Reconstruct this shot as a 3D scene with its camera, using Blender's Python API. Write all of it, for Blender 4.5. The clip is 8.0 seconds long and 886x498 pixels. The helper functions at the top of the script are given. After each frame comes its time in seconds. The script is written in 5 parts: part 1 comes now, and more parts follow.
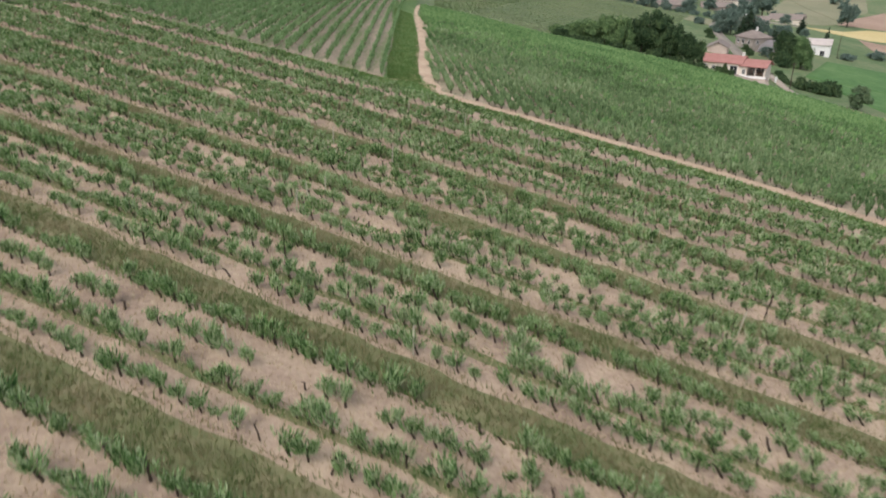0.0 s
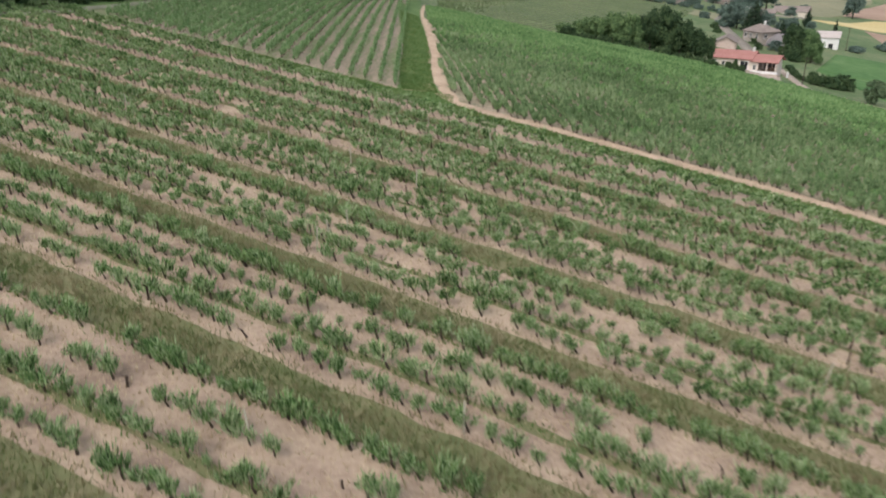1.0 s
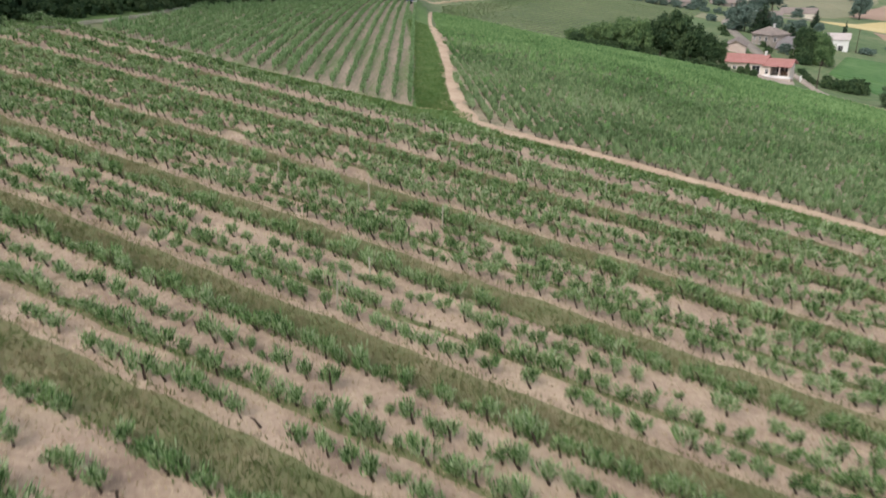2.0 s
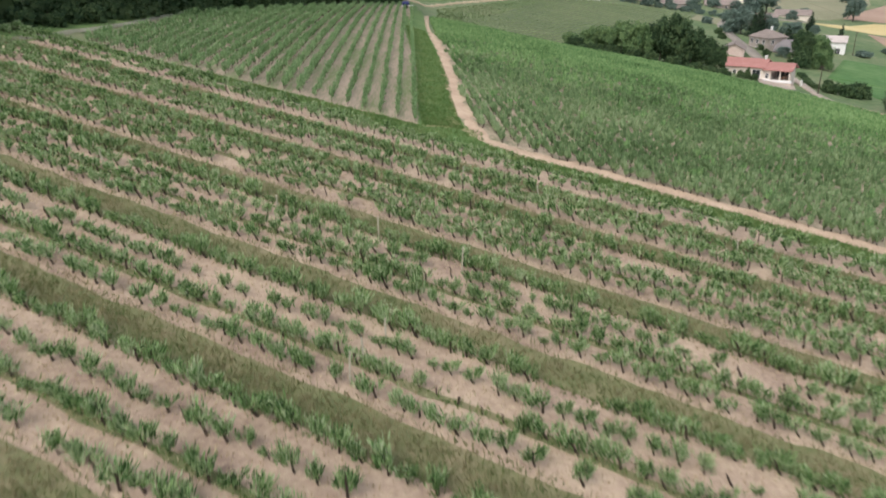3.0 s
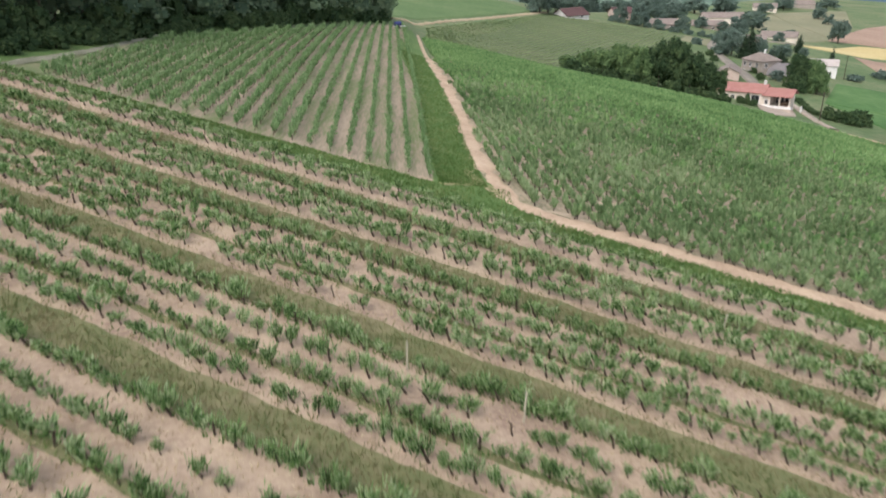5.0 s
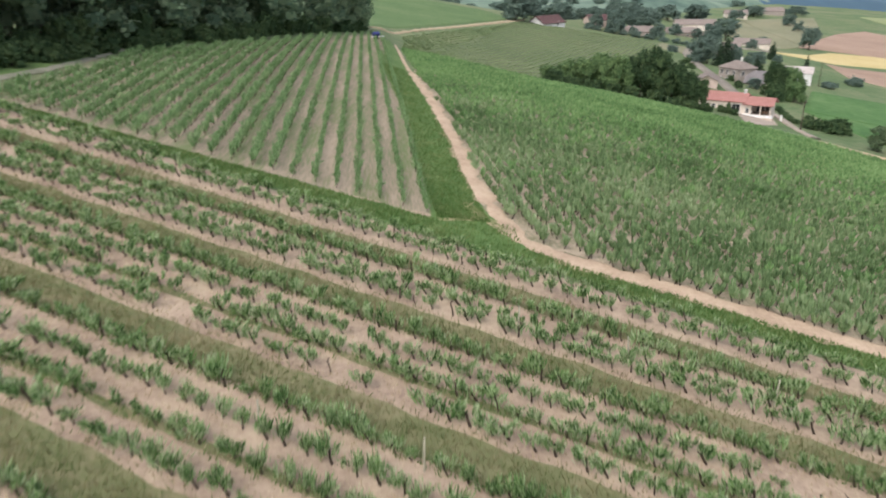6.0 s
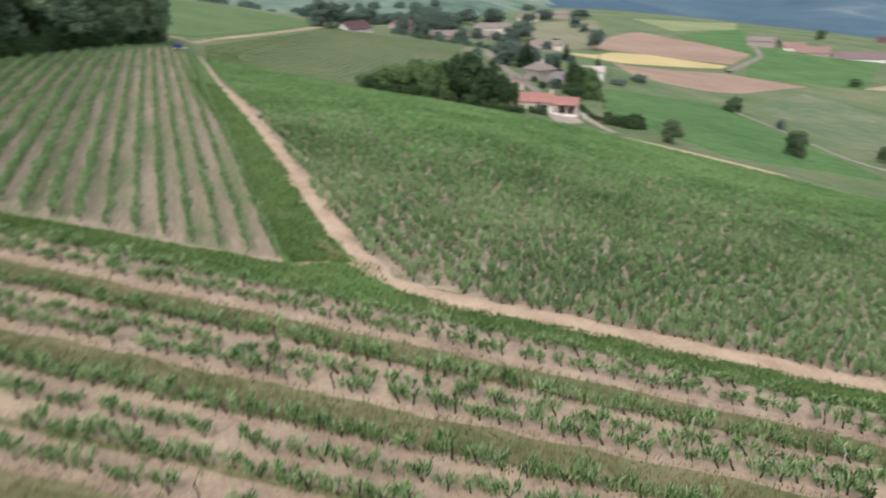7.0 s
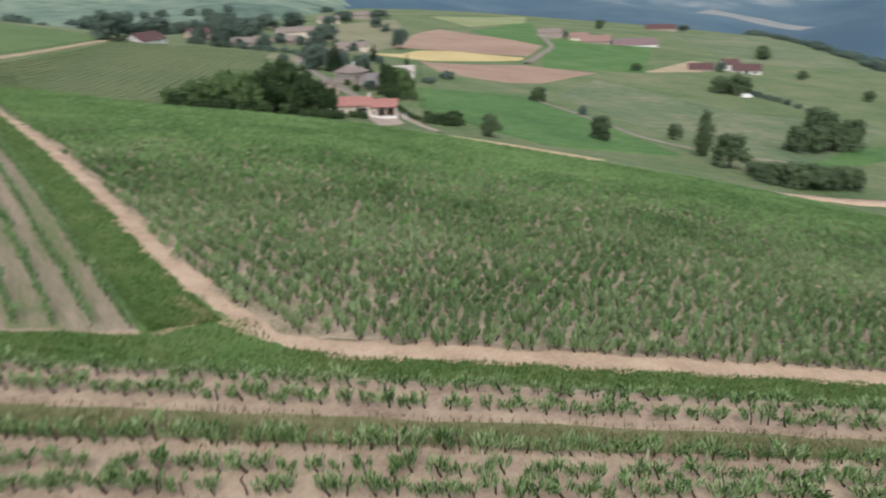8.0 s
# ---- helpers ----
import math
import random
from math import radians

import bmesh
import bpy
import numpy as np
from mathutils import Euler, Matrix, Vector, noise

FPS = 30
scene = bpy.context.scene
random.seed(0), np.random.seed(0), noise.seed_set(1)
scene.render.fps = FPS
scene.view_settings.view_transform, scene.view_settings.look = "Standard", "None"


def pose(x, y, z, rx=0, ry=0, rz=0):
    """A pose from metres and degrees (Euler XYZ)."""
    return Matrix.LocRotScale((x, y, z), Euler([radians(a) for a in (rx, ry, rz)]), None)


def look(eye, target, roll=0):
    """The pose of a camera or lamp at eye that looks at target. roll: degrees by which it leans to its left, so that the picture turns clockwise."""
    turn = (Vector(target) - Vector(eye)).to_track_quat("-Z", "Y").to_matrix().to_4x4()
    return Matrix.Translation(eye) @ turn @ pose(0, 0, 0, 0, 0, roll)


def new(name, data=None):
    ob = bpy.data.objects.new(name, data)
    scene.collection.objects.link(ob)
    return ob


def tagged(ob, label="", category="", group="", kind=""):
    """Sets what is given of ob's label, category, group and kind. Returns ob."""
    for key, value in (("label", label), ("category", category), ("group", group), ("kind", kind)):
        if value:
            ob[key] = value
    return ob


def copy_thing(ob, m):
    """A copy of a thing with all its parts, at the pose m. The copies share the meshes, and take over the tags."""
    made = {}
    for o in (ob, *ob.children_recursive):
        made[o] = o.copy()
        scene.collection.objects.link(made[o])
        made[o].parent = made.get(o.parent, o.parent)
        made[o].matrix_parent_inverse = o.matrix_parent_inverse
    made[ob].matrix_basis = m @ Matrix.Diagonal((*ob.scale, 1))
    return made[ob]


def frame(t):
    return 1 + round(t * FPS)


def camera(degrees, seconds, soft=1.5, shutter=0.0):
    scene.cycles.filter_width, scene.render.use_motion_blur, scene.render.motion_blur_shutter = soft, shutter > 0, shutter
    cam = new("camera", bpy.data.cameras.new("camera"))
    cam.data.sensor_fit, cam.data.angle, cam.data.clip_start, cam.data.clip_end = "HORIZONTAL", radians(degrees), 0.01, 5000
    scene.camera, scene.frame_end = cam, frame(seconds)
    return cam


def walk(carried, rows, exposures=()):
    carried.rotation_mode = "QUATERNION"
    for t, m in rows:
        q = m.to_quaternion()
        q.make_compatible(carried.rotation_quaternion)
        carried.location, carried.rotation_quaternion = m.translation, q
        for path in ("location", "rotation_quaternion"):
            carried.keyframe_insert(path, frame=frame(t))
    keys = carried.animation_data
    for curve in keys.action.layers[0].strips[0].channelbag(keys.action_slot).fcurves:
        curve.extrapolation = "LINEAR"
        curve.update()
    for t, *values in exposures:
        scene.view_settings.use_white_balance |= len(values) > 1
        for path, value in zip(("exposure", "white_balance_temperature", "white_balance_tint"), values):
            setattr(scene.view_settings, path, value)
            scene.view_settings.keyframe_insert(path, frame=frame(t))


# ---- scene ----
cam = camera(63.1, 8.0, soft=1.9, shutter=0.8)
METRES, EYE, TILT, LEAN, TURN = 36.0, 14.0, -23.0, 0.0, 0.0
ROWS = [
    (0.0, 0.0, 0.0, 0.0, 0.0, 0.0, -0.0),
    (0.5, -0.0202, 0.0466, 0.024, -0.28, -0.1, 0.7),
    (1.0, -0.0392, 0.0951, 0.05, 0.21, -0.17, 1.01),
    (1.5, -0.0564, 0.1447, 0.0764, 0.6, 0.02, 1.38),
    (3.0, -0.1048, 0.2997, 0.157, -0.2, 0.16, 1.75),
    (3.5, -0.1202, 0.3535, 0.1844, -0.62, 0.35, 1.82),
    (4.0, -0.1355, 0.4089, 0.2131, -1.23, 0.63, 1.34),
    (4.5, -0.1507, 0.4646, 0.2421, -1.61, 0.88, 1.33),
    (6.0, -0.1967, 0.6305, 0.329, -3.73, 1.51, 2.15),
    (6.5, -0.2131, 0.6852, 0.3568, -10.97, 1.3, 4.14),
    (7.0, -0.2307, 0.7428, 0.3852, -17.71, 0.65, 7.6),
    (7.5, -0.246, 0.8006, 0.413, -24.95, -0.48, 11.3),
    (8.0, -0.2575, 0.859, 0.4402, -31.87, -1.97, 14.32),
]
walk(cam, [(t, pose(0, 0, EYE, TILT, LEAN, TURN) @ pose(METRES * x, METRES * y, METRES * z, 90 + pitch, roll, yaw)) for t, x, y, z, yaw, pitch, roll in ROWS],
     exposures=[(0.0, 0.62), (1.5, 0.65), (3.5, 0.78), (4.5, 0.8), (6.0, 0.82), (7.0, 0.7), (8.0, 0.53)])

# ---------------------------------------------------------------- daylight: a bright overcast sky
SUN_EL, SUN_AZ = 52.0, 215.0
world = bpy.data.worlds.new("overcast_sky")
scene.world = world
world.use_nodes = True
wn, wl = world.node_tree.nodes, world.node_tree.links
sky = wn.new("ShaderNodeTexSky")
sky.sky_type = "NISHITA"
sky.sun_disc = False
sky.sun_elevation, sky.sun_rotation = radians(SUN_EL), radians(SUN_AZ)
sky.dust_density, sky.air_density, sky.ozone_density = 3.0, 1.0, 1.0
greyer = wn.new("ShaderNodeHueSaturation")
greyer.inputs["Saturation"].default_value = 0.45
wl.new(sky.outputs[0], greyer.inputs["Color"])
wl.new(greyer.outputs[0], wn["Background"].inputs["Color"])
wn["Background"].inputs["Strength"].default_value = 0.15
sun = new("sun", bpy.data.lights.new("sun", "SUN"))
sun.data.energy, sun.data.angle, sun.data.color = 0.8, radians(30), (1.0, 0.95, 0.88)
sun.matrix_world = look((0, 0, 100), (0 - 100 * math.sin(radians(SUN_AZ)) * math.cos(radians(SUN_EL)),
                                      0 - 100 * math.cos(radians(SUN_AZ)) * math.cos(radians(SUN_EL)), 100 - 100 * math.sin(radians(SUN_EL))))


# ---------------------------------------------------------------- materials
def material(name, colours, scale=1.0, rough=0.9, bump=0.0, bump_scale=None, stretch=(1, 1, 1), fine=6.0, island=0.0, through_light=0.0, spec=0.2, stops=None, metal=0.0):
    """A surface whose colours follow two scales of noise in the world's metres; island varies it from piece to piece."""
    m = bpy.data.materials.new(name)
    m.use_nodes = True
    n, l = m.node_tree.nodes, m.node_tree.links
    bsdf = n["Principled BSDF"]
    bsdf.inputs["Roughness"].default_value = rough
    bsdf.inputs["Metallic"].default_value = metal
    bsdf.inputs["Specular IOR Level"].default_value = spec
    geo = n.new("ShaderNodeNewGeometry")
    place = n.new("ShaderNodeVectorMath")
    place.operation = "MULTIPLY"
    place.inputs[1].default_value = stretch
    l.new(geo.outputs["Position"], place.inputs[0])
    broad, grain = n.new("ShaderNodeTexNoise"), n.new("ShaderNodeTexNoise")
    for tex, s, detail in ((broad, scale, 4), (grain, scale * fine, 5)):
        tex.inputs["Scale"].default_value, tex.inputs["Detail"].default_value, tex.inputs["Roughness"].default_value = s, detail, 0.6
        l.new(place.outputs[0], tex.inputs["Vector"])
    mix = n.new("ShaderNodeMath")
    mix.operation = "MULTIPLY_ADD"
    mix.inputs[1].default_value = 0.45
    l.new(grain.outputs["Fac"], mix.inputs[0])
    part_of = n.new("ShaderNodeMath")
    part_of.operation = "MULTIPLY"
    part_of.inputs[1].default_value = 0.55
    l.new(broad.outputs["Fac"], part_of.inputs[0])
    l.new(part_of.outputs[0], mix.inputs[2])
    value = mix.outputs[0]
    if island:
        add = n.new("ShaderNodeMath")
        add.operation = "MULTIPLY_ADD"
        add.inputs[1].default_value = island
        l.new(geo.outputs["Random Per Island"], add.inputs[0])
        less = n.new("ShaderNodeMath")
        less.operation = "SUBTRACT"
        less.inputs[1].default_value = island / 2
        l.new(value, less.inputs[0])
        l.new(less.outputs[0], add.inputs[2])
        value = add.outputs[0]
    ramp_node = n.new("ShaderNodeValToRGB")
    e = ramp_node.color_ramp.elements
    stops = stops or [0.32 + 0.36 * i / max(1, len(colours) - 1) for i in range(len(colours))]
    for i, (s, c) in enumerate(zip(stops, colours)):
        el = e[i] if i < 2 else e.new(s)
        el.position, el.color = s, (*c, 1)
    l.new(value, ramp_node.inputs["Fac"])
    l.new(ramp_node.outputs["Color"], bsdf.inputs["Base Color"])
    if bump:
        tex = n.new("ShaderNodeTexNoise")
        tex.inputs["Scale"].default_value, tex.inputs["Detail"].default_value = bump_scale or scale * fine, 6
        l.new(place.outputs[0], tex.inputs["Vector"])
        b = n.new("ShaderNodeBump")
        b.inputs["Strength"].default_value, b.inputs["Distance"].default_value = 0.8, bump
        l.new(tex.outputs["Fac"], b.inputs["Height"])
        l.new(b.outputs["Normal"], bsdf.inputs["Normal"])
    if through_light:
        tl = n.new("ShaderNodeBsdfTranslucent")
        l.new(ramp_node.outputs["Color"], tl.inputs["Color"])
        ms = n.new("ShaderNodeMixShader")
        ms.inputs["Fac"].default_value = through_light
        l.new(bsdf.outputs[0], ms.inputs[1])
        l.new(tl.outputs[0], ms.inputs[2])
        l.new(ms.outputs[0], n["Material Output"].inputs["Surface"])
    return m


PALE_GRAVEL = material("pale_pinkish_gravel", [(0.29, 0.235, 0.195), (0.365, 0.30, 0.25), (0.44, 0.37, 0.315)], 0.3, 0.95, 0.03, 8.0, fine=10)
MEADOW = material("meadow_grass", [(0.075, 0.122, 0.05), (0.11, 0.158, 0.07), (0.15, 0.18, 0.092), (0.22, 0.205, 0.125)], 0.03, 0.95, 0.06, 1.5, fine=14, stops=[0.36, 0.46, 0.55, 0.66])
SOIL = material("dry_vineyard_soil", [(0.27, 0.195, 0.15), (0.345, 0.258, 0.196), (0.40, 0.303, 0.228), (0.455, 0.355, 0.262)], 0.42, 0.95, 0.035, 9.0, fine=12, stops=[0.38, 0.46, 0.53, 0.62])
DIRT = material("sandy_dirt", [(0.35, 0.25, 0.18), (0.465, 0.345, 0.25), (0.555, 0.43, 0.32)], 0.5, 0.95, 0.03, 8.0, fine=10)
STRIP_GRASS = material("dry_strip_grass", [(0.125, 0.145, 0.065), (0.165, 0.17, 0.083), (0.215, 0.195, 0.11), (0.29, 0.24, 0.155)], 0.45, 0.95, 0.04, 10.0, fine=7, stops=[0.36, 0.48, 0.58, 0.70])
WORN_GRASS = material("worn_straw_grass", [(0.13, 0.18, 0.06), (0.21, 0.22, 0.10), (0.32, 0.27, 0.16), (0.42, 0.34, 0.22)], 0.9, 0.95, 0.04, 10.0, fine=6, stops=[0.36, 0.46, 0.54, 0.64])
VERGE_GRASS = material("green_verge_grass", [(0.07, 0.13, 0.04), (0.105, 0.175, 0.056), (0.17, 0.212, 0.085)], 0.5, 0.95, 0.06, 10.0, fine=12)
BLADE = material("grass_blade", [(0.082, 0.158, 0.044), (0.135, 0.215, 0.068), (0.225, 0.27, 0.112)], 0.5, 0.9, island=0.35, through_light=0.45, spec=0.08)
DRY_BLADE = material("dry_grass_blade", [(0.125, 0.172, 0.062), (0.192, 0.212, 0.095), (0.262, 0.235, 0.13), (0.34, 0.285, 0.18)], 0.6, 0.95, island=0.14, stops=[0.38, 0.47, 0.55, 0.65], through_light=0.5, spec=0.05)
VINE_LEAF = material("vine_leaf", [(0.055, 0.115, 0.038), (0.19, 0.325, 0.115), (0.34, 0.46, 0.222), (0.48, 0.55, 0.345)], 0.5, 0.95, island=0.5, through_light=0.4, spec=0.05, stops=[0.29, 0.44, 0.58, 0.75])
HEDGE_LEAF = material("trained_vine_leaf", [(0.13, 0.235, 0.095), (0.225, 0.355, 0.155), (0.335, 0.455, 0.235)], 0.25, 0.85, island=0.45, through_light=0.45, spec=0.1)
# The noise's dark end paints in the shade of gaps between bush vines.
FIELD_LEAF = material("bush_vine_leaf", [(0.06, 0.11, 0.045), (0.168, 0.253, 0.115), (0.34, 0.42, 0.238)], 0.08, 0.9, fine=18, island=0.16, through_light=0.2, spec=0.08)
BARK = material("vine_bark", [(0.025, 0.018, 0.014), (0.055, 0.04, 0.03), (0.10, 0.075, 0.055)], 9.0, 0.95, 0.01, 40)
TREE_BARK = material("tree_bark", [(0.05, 0.04, 0.03), (0.10, 0.085, 0.065)], 3.0, 0.95, 0.03, 20)
WOOD_LEAF = material("oak_leaf", [(0.125, 0.195, 0.13), (0.215, 0.295, 0.18), (0.31, 0.385, 0.24)], 0.12, 0.85, island=0.4, through_light=0.5, spec=0.1)
TREE_LEAF = material("tree_leaf", [(0.034, 0.064, 0.032), (0.06, 0.102, 0.046), (0.10, 0.145, 0.064)], 0.1, 0.85, island=0.35, through_light=0.3, spec=0.1)
COPSE_LEAF = material("copse_leaf", [(0.075, 0.135, 0.06), (0.13, 0.205, 0.087), (0.195, 0.28, 0.118)], 0.15, 0.85, island=0.35, through_light=0.35, spec=0.1)
FIR_LEAF = material("conifer_needle", [(0.010, 0.022, 0.012), (0.022, 0.042, 0.022), (0.04, 0.065, 0.032)], 0.3, 0.85, island=0.5)
POST_WOOD = material("pale_weathered_wood", [(0.34, 0.31, 0.24), (0.50, 0.46, 0.36)], 6.0, 0.9, 0.01, 50, stretch=(1, 1, 0.2))
ROOF_SALMON = material("salmon_roof_tile", [(0.285, 0.135, 0.118), (0.34, 0.165, 0.145), (0.395, 0.205, 0.18)], 0.6, 0.85, 0.03, 6.0)
ROOF_DULL = material("dull_reddish_roof_tile", [(0.20, 0.125, 0.11), (0.25, 0.16, 0.14), (0.30, 0.205, 0.18)], 0.6, 0.9, 0.03, 6.0)
ROOF_GREY = material("weathered_grey_roof_tile", [(0.165, 0.135, 0.12), (0.225, 0.185, 0.165), (0.28, 0.23, 0.21)], 0.5, 0.9, 0.03, 6.0)
WALL_CREAM = material("cream_render", [(0.58, 0.50, 0.43), (0.66, 0.58, 0.51), (0.72, 0.65, 0.58)], 0.5, 0.9, 0.01, 20)
WALL_STONE = material("grey_beige_render", [(0.25, 0.215, 0.19), (0.32, 0.275, 0.245), (0.39, 0.34, 0.305)], 0.6, 0.9, 0.02, 12)
WALL_WHITE = material("white_render", [(0.58, 0.565, 0.55), (0.68, 0.665, 0.65), (0.75, 0.735, 0.72)], 0.5, 0.9, 0.01, 20)
WALL_PINK = material("pinkish_render", [(0.42, 0.315, 0.275), (0.49, 0.38, 0.335), (0.55, 0.44, 0.39)], 0.5, 0.9, 0.01, 20)
DARK_PANE = material("dark_window_glass", [(0.02, 0.022, 0.025), (0.04, 0.043, 0.048)], 1.0, 0.15, spec=0.5)
SHUTTER = material("brown_painted_wood", [(0.10, 0.06, 0.04), (0.16, 0.10, 0.07)], 3.0, 0.7)
ASPHALT = material("pale_lane", [(0.185, 0.16, 0.135), (0.25, 0.22, 0.185), (0.32, 0.28, 0.235)], 0.2, 0.95, 0.02, 6)
FIELD_YELLOW = material("ripe_grain_field", [(0.42, 0.325, 0.15), (0.50, 0.40, 0.195), (0.57, 0.47, 0.26)], 0.03, 0.95, 0.1, 1.0, fine=20)
FIELD_BROWN = material("ploughed_brown_field", [(0.25, 0.17, 0.125), (0.32, 0.22, 0.165), (0.38, 0.27, 0.205)], 0.03, 0.95, 0.1, 1.0, fine=20)
FIELD_TAN = material("bare_tan_ground", [(0.30, 0.24, 0.16), (0.38, 0.305, 0.205), (0.45, 0.37, 0.26)], 0.05, 0.95, 0.1, 1.0, fine=12)
FIELD_BEIGE = material("mown_beige_field", [(0.165, 0.17, 0.10), (0.215, 0.21, 0.13), (0.28, 0.255, 0.165)], 0.02, 0.95, 0.1, 1.0, fine=20)
FIELD_GREEN = material("bright_green_field", [(0.055, 0.125, 0.04), (0.082, 0.165, 0.052), (0.13, 0.205, 0.078)], 0.05, 0.95, 0.1, 1.0, fine=8, stops=[0.36, 0.5, 0.66])
FIELD_PASTURE = material("rough_green_pasture", [(0.075, 0.13, 0.05), (0.105, 0.165, 0.065), (0.15, 0.195, 0.088)], 0.05, 0.95, 0.1, 1.0, fine=12)
FIELD_LIME = material("yellow_green_field", [(0.19, 0.225, 0.105), (0.235, 0.265, 0.13), (0.29, 0.305, 0.165)], 0.02, 0.95, 0.1, 1.0, fine=20)
FIELD_OLIVE = material("olive_pasture", [(0.088, 0.138, 0.07), (0.122, 0.165, 0.088), (0.165, 0.19, 0.11), (0.24, 0.225, 0.148)], 0.022, 0.95, 0.1, 1.0, fine=10, stops=[0.37, 0.47, 0.55, 0.65])
# The blue of distance haze is mixed into these wooded hills' base colours.
FAR_HILL = material("hazed_wooded_hills", [(0.06, 0.107, 0.15), (0.073, 0.125, 0.168), (0.09, 0.145, 0.183), (0.22, 0.255, 0.27)], 0.0009, 1.0, fine=4, stops=[0.42, 0.52, 0.62, 0.72])
# Leaves of far trees, paler and bluer: haze painted into the colour.
HAZED_LEAF = material("hazed_tree_leaf", [(0.10, 0.147, 0.125), (0.132, 0.185, 0.153), (0.168, 0.225, 0.18)], 0.1, 0.85, island=0.28, through_light=0.35, spec=0.1)
VALLEY_LEAF = material("valley_tree_leaf", [(0.085, 0.13, 0.072), (0.12, 0.172, 0.094), (0.165, 0.215, 0.118)], 0.1, 0.85, island=0.3, through_light=0.35, spec=0.1)
HILL_ROW = material("far_vine_row", [(0.155, 0.215, 0.10), (0.19, 0.25, 0.12), (0.225, 0.28, 0.14)], 0.05, 0.9, island=0.3)
HILL_SOIL = material("pale_vineyard_grass", [(0.10, 0.132, 0.065), (0.125, 0.152, 0.078), (0.155, 0.172, 0.094)], 0.05, 0.95, 0.05, 2.0, fine=20)
BLUE_PAINT = material("blue_paint", [(0.03, 0.04, 0.14), (0.045, 0.055, 0.18)], 2.0, 0.5, spec=0.4)
RUBBER = material("black_rubber", [(0.012, 0.012, 0.012), (0.03, 0.03, 0.03)], 4.0, 0.85)
WEEDY_SOIL = material("weedy_vineyard_soil", [(0.165, 0.165, 0.09), (0.24, 0.215, 0.138), (0.34, 0.28, 0.205), (0.46, 0.37, 0.28)], 0.35, 0.95, 0.05, 9.0, fine=14, stops=[0.34, 0.43, 0.50, 0.62])
STRAW = material("dry_straw", [(0.36, 0.28, 0.17), (0.50, 0.40, 0.25), (0.62, 0.52, 0.36)], 0.8, 0.9, island=0.6, through_light=0.2)
# Pasture of the middle hills, with haze painted into its base colours.
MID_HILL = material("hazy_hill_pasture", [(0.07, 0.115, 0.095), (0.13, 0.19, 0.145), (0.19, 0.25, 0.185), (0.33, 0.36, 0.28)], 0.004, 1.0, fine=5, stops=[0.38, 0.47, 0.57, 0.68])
ROOF_MAROON = material("maroon_roof_tile", [(0.075, 0.045, 0.045), (0.105, 0.06, 0.06), (0.14, 0.085, 0.08)], 0.6, 0.9, 0.03, 6.0)
GRASSY_GRAVEL = material("grassy_gravel", [(0.14, 0.155, 0.095), (0.22, 0.215, 0.16), (0.30, 0.28, 0.23)], 0.6, 0.95, 0.03, 8.0, fine=8)
VAN_PAINT = material("white_van_paint", [(0.70, 0.70, 0.69), (0.78, 0.78, 0.77)], 2.0, 0.35, spec=0.5)
# Pale field on a far hill, greyed with painted haze.
HAZY_FIELD = material("hazed_stubble_field", [(0.19, 0.205, 0.21), (0.235, 0.245, 0.24), (0.28, 0.28, 0.265)], 0.01, 1.0, fine=10)
# Brighter copy of the bush vine leaf: light on the tips, painted in.
LIT_BROW_LEAF = material("lit_brow_vine_leaf", [(0.08, 0.16, 0.058), (0.178, 0.305, 0.118), (0.285, 0.425, 0.19)], 0.08, 0.9, fine=18, island=0.24, through_light=0.25, spec=0.08)
ROW_SOIL = material("brown_weedy_row_soil", [(0.14, 0.185, 0.08), (0.20, 0.205, 0.115), (0.27, 0.225, 0.165), (0.37, 0.295, 0.225)], 0.55, 0.95, 0.05, 9.0, fine=9, stretch=(1.6, 0.16, 1), stops=[0.36, 0.45, 0.52, 0.62])
# ---------------------------------------------------------------- the lie of the land
def ramp(v, a, b):
    s = np.clip((np.asarray(v, float) - a) / (b - a), 0.0, 1.0)
    return s * s * (3 - 2 * s)


def ripple(x, y, size):
    """Smooth unevenness between about -1 and 1, with bumps some size metres across."""
    x, y = np.asarray(x, float) / size, np.asarray(y, float) / size
    return 0.5 * (np.sin(2.1 * x + 1.3 * np.sin(0.9 * y)) * np.cos(1.7 * y + 0.6) + np.sin(1.1 * x - 2.3 * y + 0.8 * np.sin(1.9 * x)))


